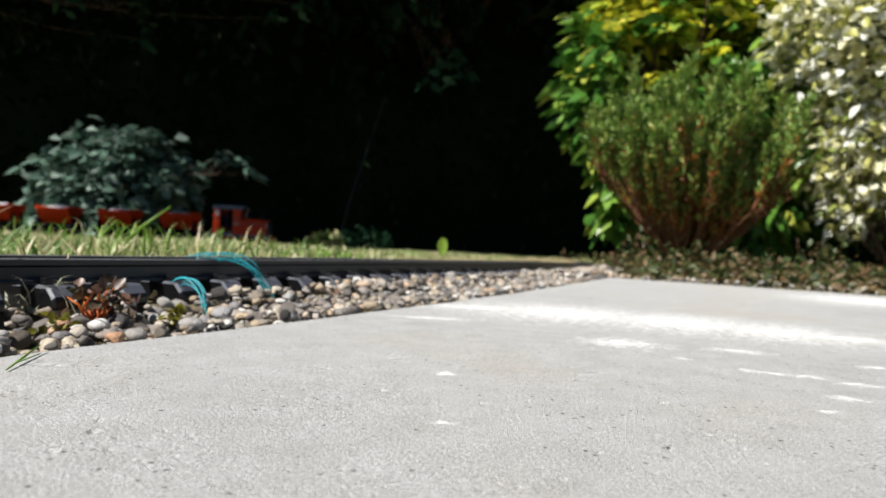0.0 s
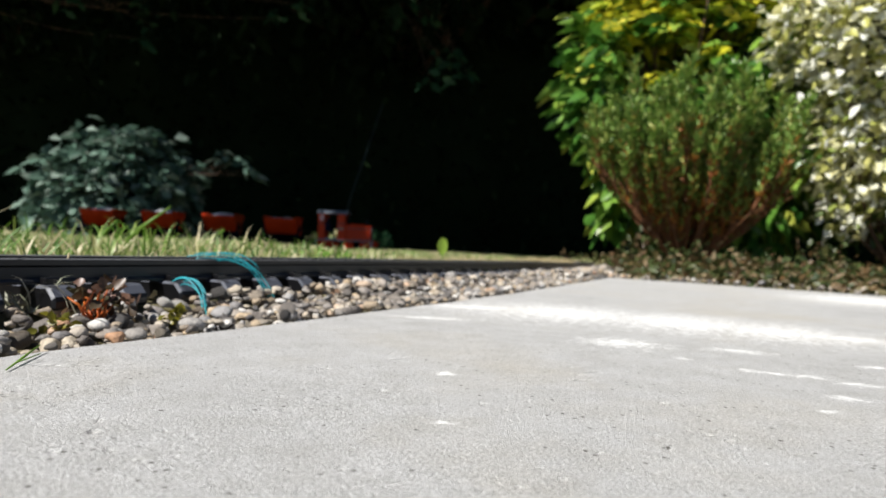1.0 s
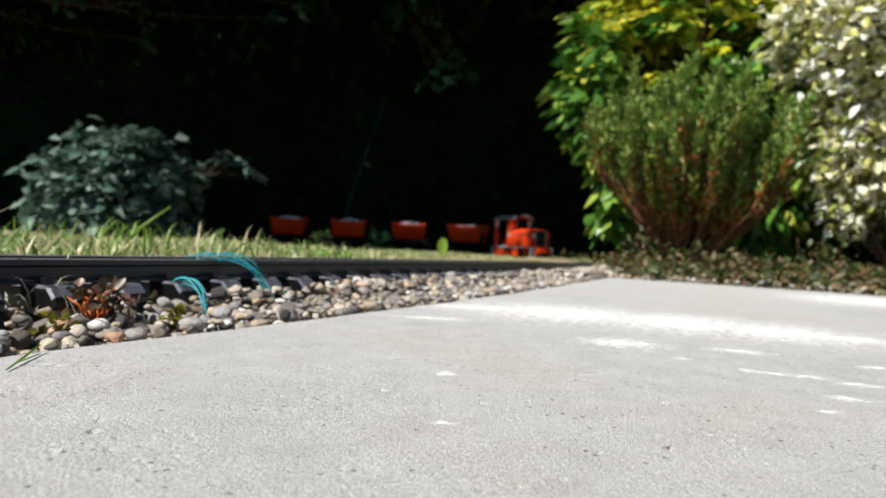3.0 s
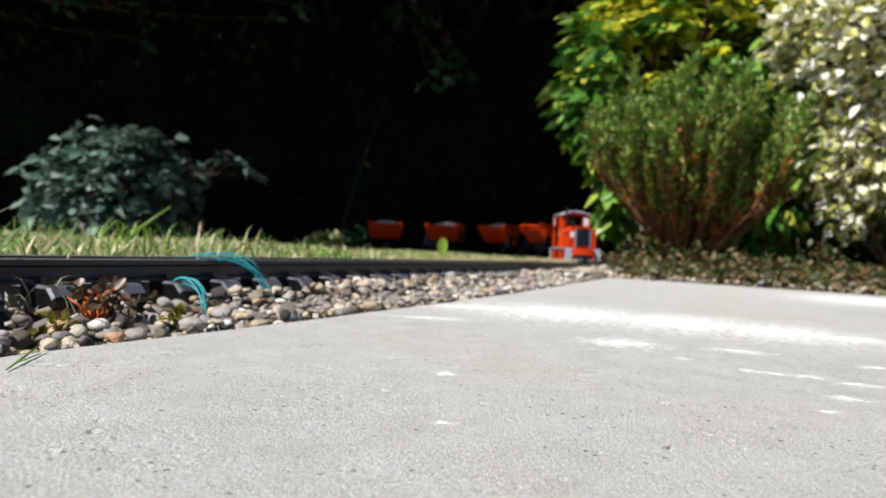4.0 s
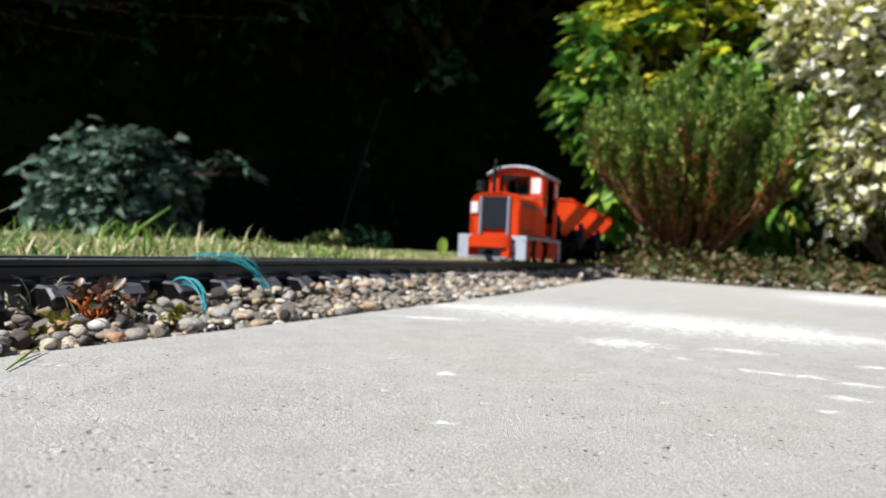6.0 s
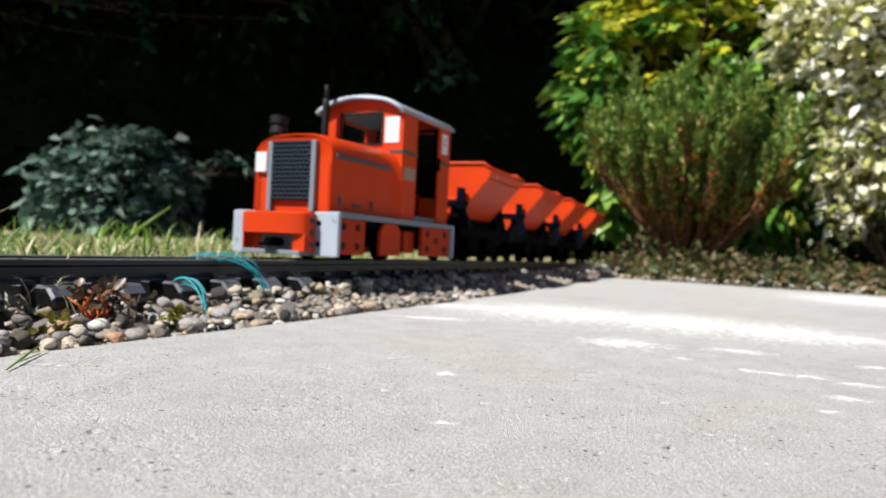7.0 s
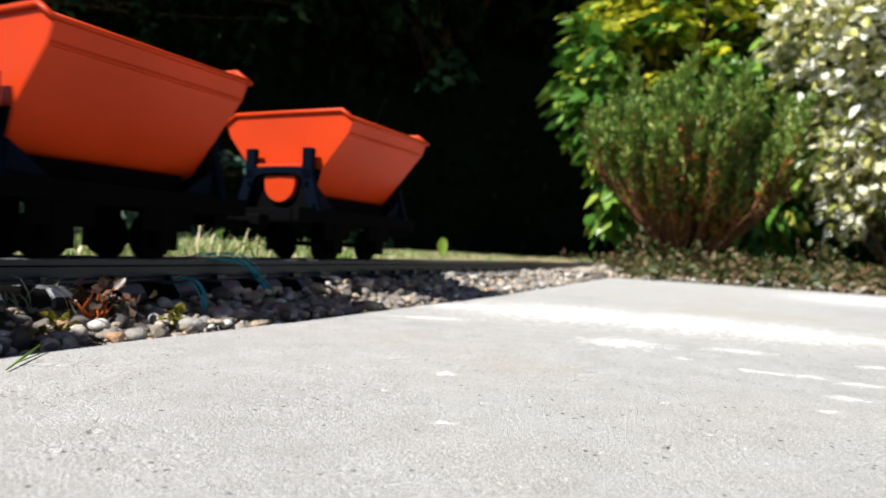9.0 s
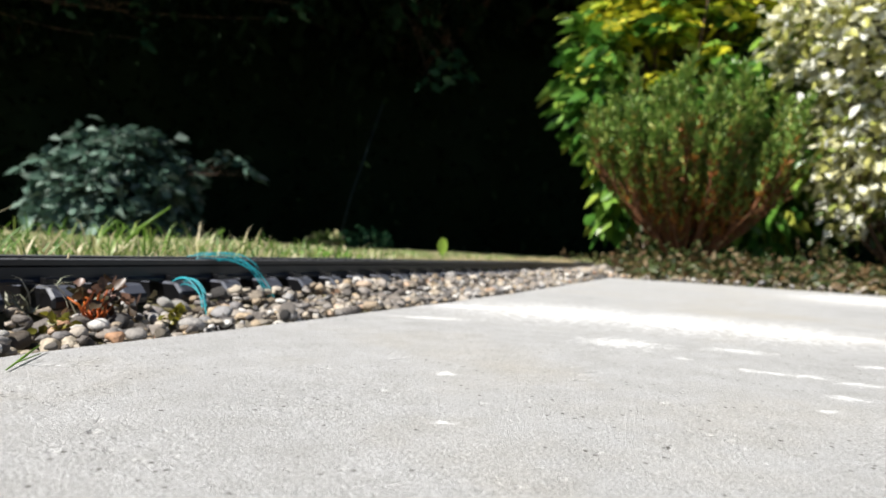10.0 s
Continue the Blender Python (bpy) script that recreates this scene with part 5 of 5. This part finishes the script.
    g.add(ring + [(-0.001, 1.0165, 0.0500)], [(i, (i + 1) % 18, 18) for i in range(18)])
    part("leaf_blade", g, ROUND_LEAF, rl)


def build_border_cover():
    r = np.random.default_rng(131)
    gc = new("ground_cover")
    tagged(gc, "low brown and green ground cover with dry leaf litter", "plant", kind="stuff")
    n = 9000
    x, y = r.uniform(0.40, 2.4, n), r.uniform(1.05, 2.5, n)
    sd = line_side(x, y)
    edge = np.interp(x, [0.36, 0.56, 0.77, 1.6, 2.6], [1.46, 1.33, 1.175, 0.62, -0.2]) + 0.015
    ok = (sd > 0.075) & (y > edge)
    x, y = x[ok], y[ok]
    z = r.uniform(0.0, 0.045, len(x)) * np.clip((y - edge[ok]) / 0.25, 0.15, 1)
    g = Geo()
    leaves(g, np.column_stack([x, y, z + 0.004]), r.normal(size=(len(x), 3)) * np.array([1, 1, 0.5]) + np.array([0, -0.2, 0.4]), r.uniform(0.012, 0.03, len(x)), 0.011, seed=132)
    tagged(part("cover_leaves", g, COVER_LEAF, gc), kind="stuff")
    yc = new("low_plant")
    tagged(yc, "low yellowish clump at the lawn's shaded far edge", "plant", "border clumps")
    clumped_crown(150, 30, 8, (-0.70, 3.95, 0.045), (0.09, 0.07, 0.04), 0.04, 0.022, 0.015, GRASS, yc, "leaves")
    yd = new("low_plant")
    tagged(yd, "low dark green clump at the lawn's shaded far edge", "plant", "border clumps")
    clumped_crown(151, 40, 8, (-0.45, 4.0, 0.05), (0.15, 0.08, 0.05), 0.04, 0.022, 0.02, SPRAY_LEAF, yd, "leaves")
    for i, (px, py, sz) in enumerate(((0.56, 1.86, 0.07), (0.63, 1.72, 0.05), (0.9, 1.62, 0.06), (1.1, 1.5, 0.06), (0.72, 1.62, 0.05))):
        t = new("low_plant")
        tagged(t, "low clump of small leaves at the border's edge", "plant", "border clumps")
        clumped_crown(140 + i, 26, 8, (px, py, sz * 0.6), (sz, sz, sz * 0.75), 0.02, 0.012, 0.012, COVER_LEAF, t, "leaves")


build_shrub()
build_bushes()
build_far_shade()
build_lawn()
build_border_cover()


# ---- gravel, weeds and twine beside the track ----
def tangent_at(s):
    t = on_line(s + 0.01) - on_line(s - 0.01)
    t /= np.linalg.norm(t)
    return t, np.array([-t[1], t[0]])


def slab_gap(x, y):
    """How far a point lies outside the slab's track-side edge (positive: off the slab)."""
    p = np.array([x, y])
    best = 9.0
    for (ax, ay), (bx, by) in zip(SLAB[:8], SLAB[1:9]):
        a, b = np.array([ax, ay]), np.array([bx, by])
        u = np.clip(((p - a) @ (b - a)) / ((b - a) @ (b - a)), 0, 1)
        d = p - (a + u * (b - a))
        cr = (b - a)[0] * (p - a)[1] - (b - a)[1] * (p - a)[0]
        dist = math.hypot(*d) * (1 if cr > 0 else -1)
        if abs(dist) < abs(best):
            best = dist
    return best


def build_gravel():
    bed = new("gravel_bed")
    tagged(bed, "strip of rounded brown, grey and white pebbles beside the track", "gravel", kind="structure")
    r = np.random.default_rng(151)
    s = np.arange(3.2, 7.3, 0.05)
    g = Geo()
    rows = []
    for a in s:
        t, nn = tangent_at(a)
        c = on_line(a)
        for off, z in ((-0.085, 0.004), (-0.045, 0.010), (0.0, 0.0060), (0.04, 0.000), (0.075, -0.008), (0.16, -0.02)):
            rows.append((*(c + nn * off), z))
    faces = [(i * 6 + j, (i + 1) * 6 + j, (i + 1) * 6 + j + 1, i * 6 + j + 1) for i in range(len(s) - 1) for j in range(5)]
    g.add(rows, faces)
    part("bedding", g, SOIL, bed)
    shapes = []
    for k in range(8):
        q = Geo()
        stones(q, [(0, 0, 0)], [1.0], 160 + k, 2)
        shapes.append(q.mesh("pebble", STONE))
    made = 0
    far_c, far_s = [], []
    spots = []
    for _ in range(26000):
        a = 6.72 - 1.75 * r.uniform() ** 1.15
        off = r.uniform(0.040 + 0.012 * np.clip((a - 6.15) / 0.1, 0, 1), 0.135)
        t, nn = tangent_at(a)
        c = on_line(a) + nn * off
        gap = slab_gap(*c)
        if gap < 0.006:
            continue
        size = 0.0024 + 0.0052 * r.uniform() ** 2.0
        if gap < size * 0.8:
            continue
        heap = 0.010 * np.clip((6.42 - a) / 0.12, 0, 1)
        low = 0.002 + heap + (-0.002 - 0.002 - heap * 0.6) * np.clip((off - 0.04) / 0.05, 0, 1) - 0.004 * (off > 0.06)
        clear = min((math.hypot(c[0] - u, c[1] - v) - 0.66 * (size + w) for u, v, w in spots[-1200:]), default=1)
        if clear < 0:
            continue
        spots.append((c[0], c[1], size))
        z = low + r.uniform(-0.005, 0.005) + 0.15 * size
        if a > 5.95 and made < 300:
            ob = new("pebble", shapes[int(r.integers(8))])
            ob.parent = bed
            ob.matrix_basis = pose(c[0], c[1], z, r.normal() * 14, r.normal() * 14, r.uniform(0, 360)) @ Matrix.Diagonal((size, size, size, 1))
            made += 1
        else:
            far_c.append((c[0], c[1], z))
            far_s.append(size)
        if len(spots) > 3200:
            break
    # second, lower layer and the ballast between and beyond the sleepers
    for _ in range(2600):
        a = r.uniform(4.4, 6.75)
        t, nn = tangent_at(a)
        off = r.uniform(-0.062, 0.12)
        c = on_line(a) + nn * off
        size = r.uniform(0.003, 0.0056)
        if off > 0.04 and slab_gap(*c) < size:
            continue
        far_c.append((c[0], c[1], (0.006 if abs(off) < 0.045 else 0.003 if off > 0 else 0.008) - 0.05 * max(0, off - 0.06)))
        far_s.append(size)
    for _ in range(620):
        a = r.uniform(4.55, 5.45)
        t, nn = tangent_at(a)
        c = on_line(a) + nn * r.uniform(0.045, 0.11)
        if slab_gap(*c) < 0.006:
            continue
        far_c.append((c[0], c[1], r.uniform(0.0, 0.016)))
        far_s.append(r.uniform(0.003, 0.0065))
    # stones along the slab's far edge
    for _ in range(170):
        u = r.uniform()
        x, y = 0.36 + u * 1.0, np.interp(0.36 + u * 1.0, [0.36, 0.56, 0.77, 1.6], [1.46, 1.33, 1.175, 0.62])
        far_c.append((x + r.uniform(0.004, 0.05), y + r.uniform(0.012, 0.07), r.uniform(0.0, 0.008)))
        far_s.append(r.uniform(0.003, 0.007))
    q = Geo()
    stones(q, far_c, far_s, 171, 2)
    tagged(part("small_stones", q, STONE, bed), kind="stuff")


def build_twine():
    r = np.random.default_rng(181)
    for path, k in ((((-0.170, 0.470, 0.0345), (-0.162, 0.472, 0.0355), (-0.146, 0.478, 0.0355), (-0.133, 0.482, 0.029), (-0.124, 0.484, 0.014), (-0.121, 0.484, 0.008)), 6),
                    (((-0.172, 0.435, 0.016), (-0.163, 0.425, 0.0215), (-0.154, 0.42, 0.0215), (-0.146, 0.415, 0.015), (-0.1425, 0.412, 0.008), (-0.141, 0.41, 0.001)), 5)):
        tw = new("frayed_twine")
        tagged(tw, "frayed turquoise plastic twine lying over the track's edge", "twine", "pieces of twine")
        p = np.array(path)
        for i in range(k):
            g = Geo()
            q = p + np.cumsum(r.normal(size=p.shape) * 0.0011, 0)[::-1]
            u = np.linspace(0, 1, 25)
            f = np.stack([np.interp(u, np.linspace(0, 1, len(q)), q[:, j]) for j in range(3)], 1)
            for _ in range(6):
                f[1:-1] = 0.25 * f[:-2] + 0.5 * f[1:-1] + 0.25 * f[2:]
            if i > 3:
                f = f[: int(r.uniform(12, 22))][::1]
            tube(g, f, 0.00045, 5)
            part("strand", g, TWINE, tw)


def build_weeds():
    r = np.random.default_rng(191)
    w = new("red_stemmed_weed")
    tagged(w, "small weed with red stems and dull reddish leaves", "plant")
    foot = np.array([-0.1781, 0.351, 0.0005])
    st = Geo()
    tips = []
    for k in range(15):
        tip = foot + np.array([r.normal() * 0.007, r.normal() * 0.005, r.uniform(0.009, 0.021)])
        tips.append(tip)
        tube(st, [foot + r.normal(size=3) * 0.002, (foot + tip) / 2 + r.normal(size=3) * 0.003, tip], [0.0008, 0.0007, 0.0004], 5)
    part("red_stems", st, RED_STEM, w, "orange-red stems")
    lv = Geo()
    tips = np.array(tips)
    base = np.repeat(tips, 4, 0) + r.normal(size=(60, 3)) * np.array([0.007, 0.004, 0.003]) + np.array([0, 0.006, 0.0])
    leaves(lv, base, r.normal(size=(60, 3)) + np.array([0, -0.1, -0.1]), r.uniform(0.004, 0.0095, 60), 0.0062, seed=192)
    part("weed_leaves", lv, RED_LEAF, w, "dull red leaves")
    for px, py in ((-0.1776, 0.3143), (-0.1412, 0.3615)):
        o = new("low_weed")
        tagged(o, "small olive-green weed among pebbles", "plant", "weeds among pebbles")
        lv = Geo()
        b = np.tile(np.array([px, py, 0.006]), (20, 1)) + r.normal(size=(20, 3)) * np.array([0.0032, 0.003, 0.002])
        leaves(lv, b, r.normal(size=(20, 3)) + np.array([0, -0.3, 0.3]), 0.0055, 0.0040, seed=int(px * -1000))
        part("weed_leaves", lv, OLIVE_LEAF, o)
    d = new("dry_grass_tuft")
    tagged(d, "dry straw-coloured grass tuft among pebbles", "grass")
    g = Geo()
    k = 34
    b = np.tile(np.array([-0.2079, 0.3545, 0.001]), (k, 1)) + r.normal(size=(k, 3)) * np.array([0.012, 0.007, 0.001])
    b[:, 2] += 0.004
    blades(g, b, r.uniform(0.012, 0.022, k), r.uniform(0.5, 2.4, k), 0.0008, 193)
    tagged(part("dry_growth", g, PALE_BLADE, d), kind="stuff")
    s = new("dry_stalk")
    tagged(s, "thin upright dry stalk in front of the rail", "grass")
    g = Geo()
    tube(g, [(-0.226, 0.40, -0.002), (-0.2245, 0.40, 0.016), (-0.2215, 0.40, 0.036)], [0.0009, 0.0008, 0.0005], 5)
    part("stalk", g, STRAW, s)
    f = new("fallen_stalk")
    tagged(f, "short dry grass stalk lying on the slab's edge", "grass")
    g = Geo()
    tube(g, [(-0.147, 0.230, 0.0010), (-0.153, 0.250, 0.0022), (-0.158, 0.2675, 0.0035)], [0.0003, 0.0005, 0.0003], 5)
    tube(g, [(-0.150, 0.240, 0.0015), (-0.1485, 0.252, 0.003)], [0.0003, 0.0002], 5)
    part("stalk", g, GREEN_BLADE, f)


build_gravel()
build_twine()
build_weeds()

motions()
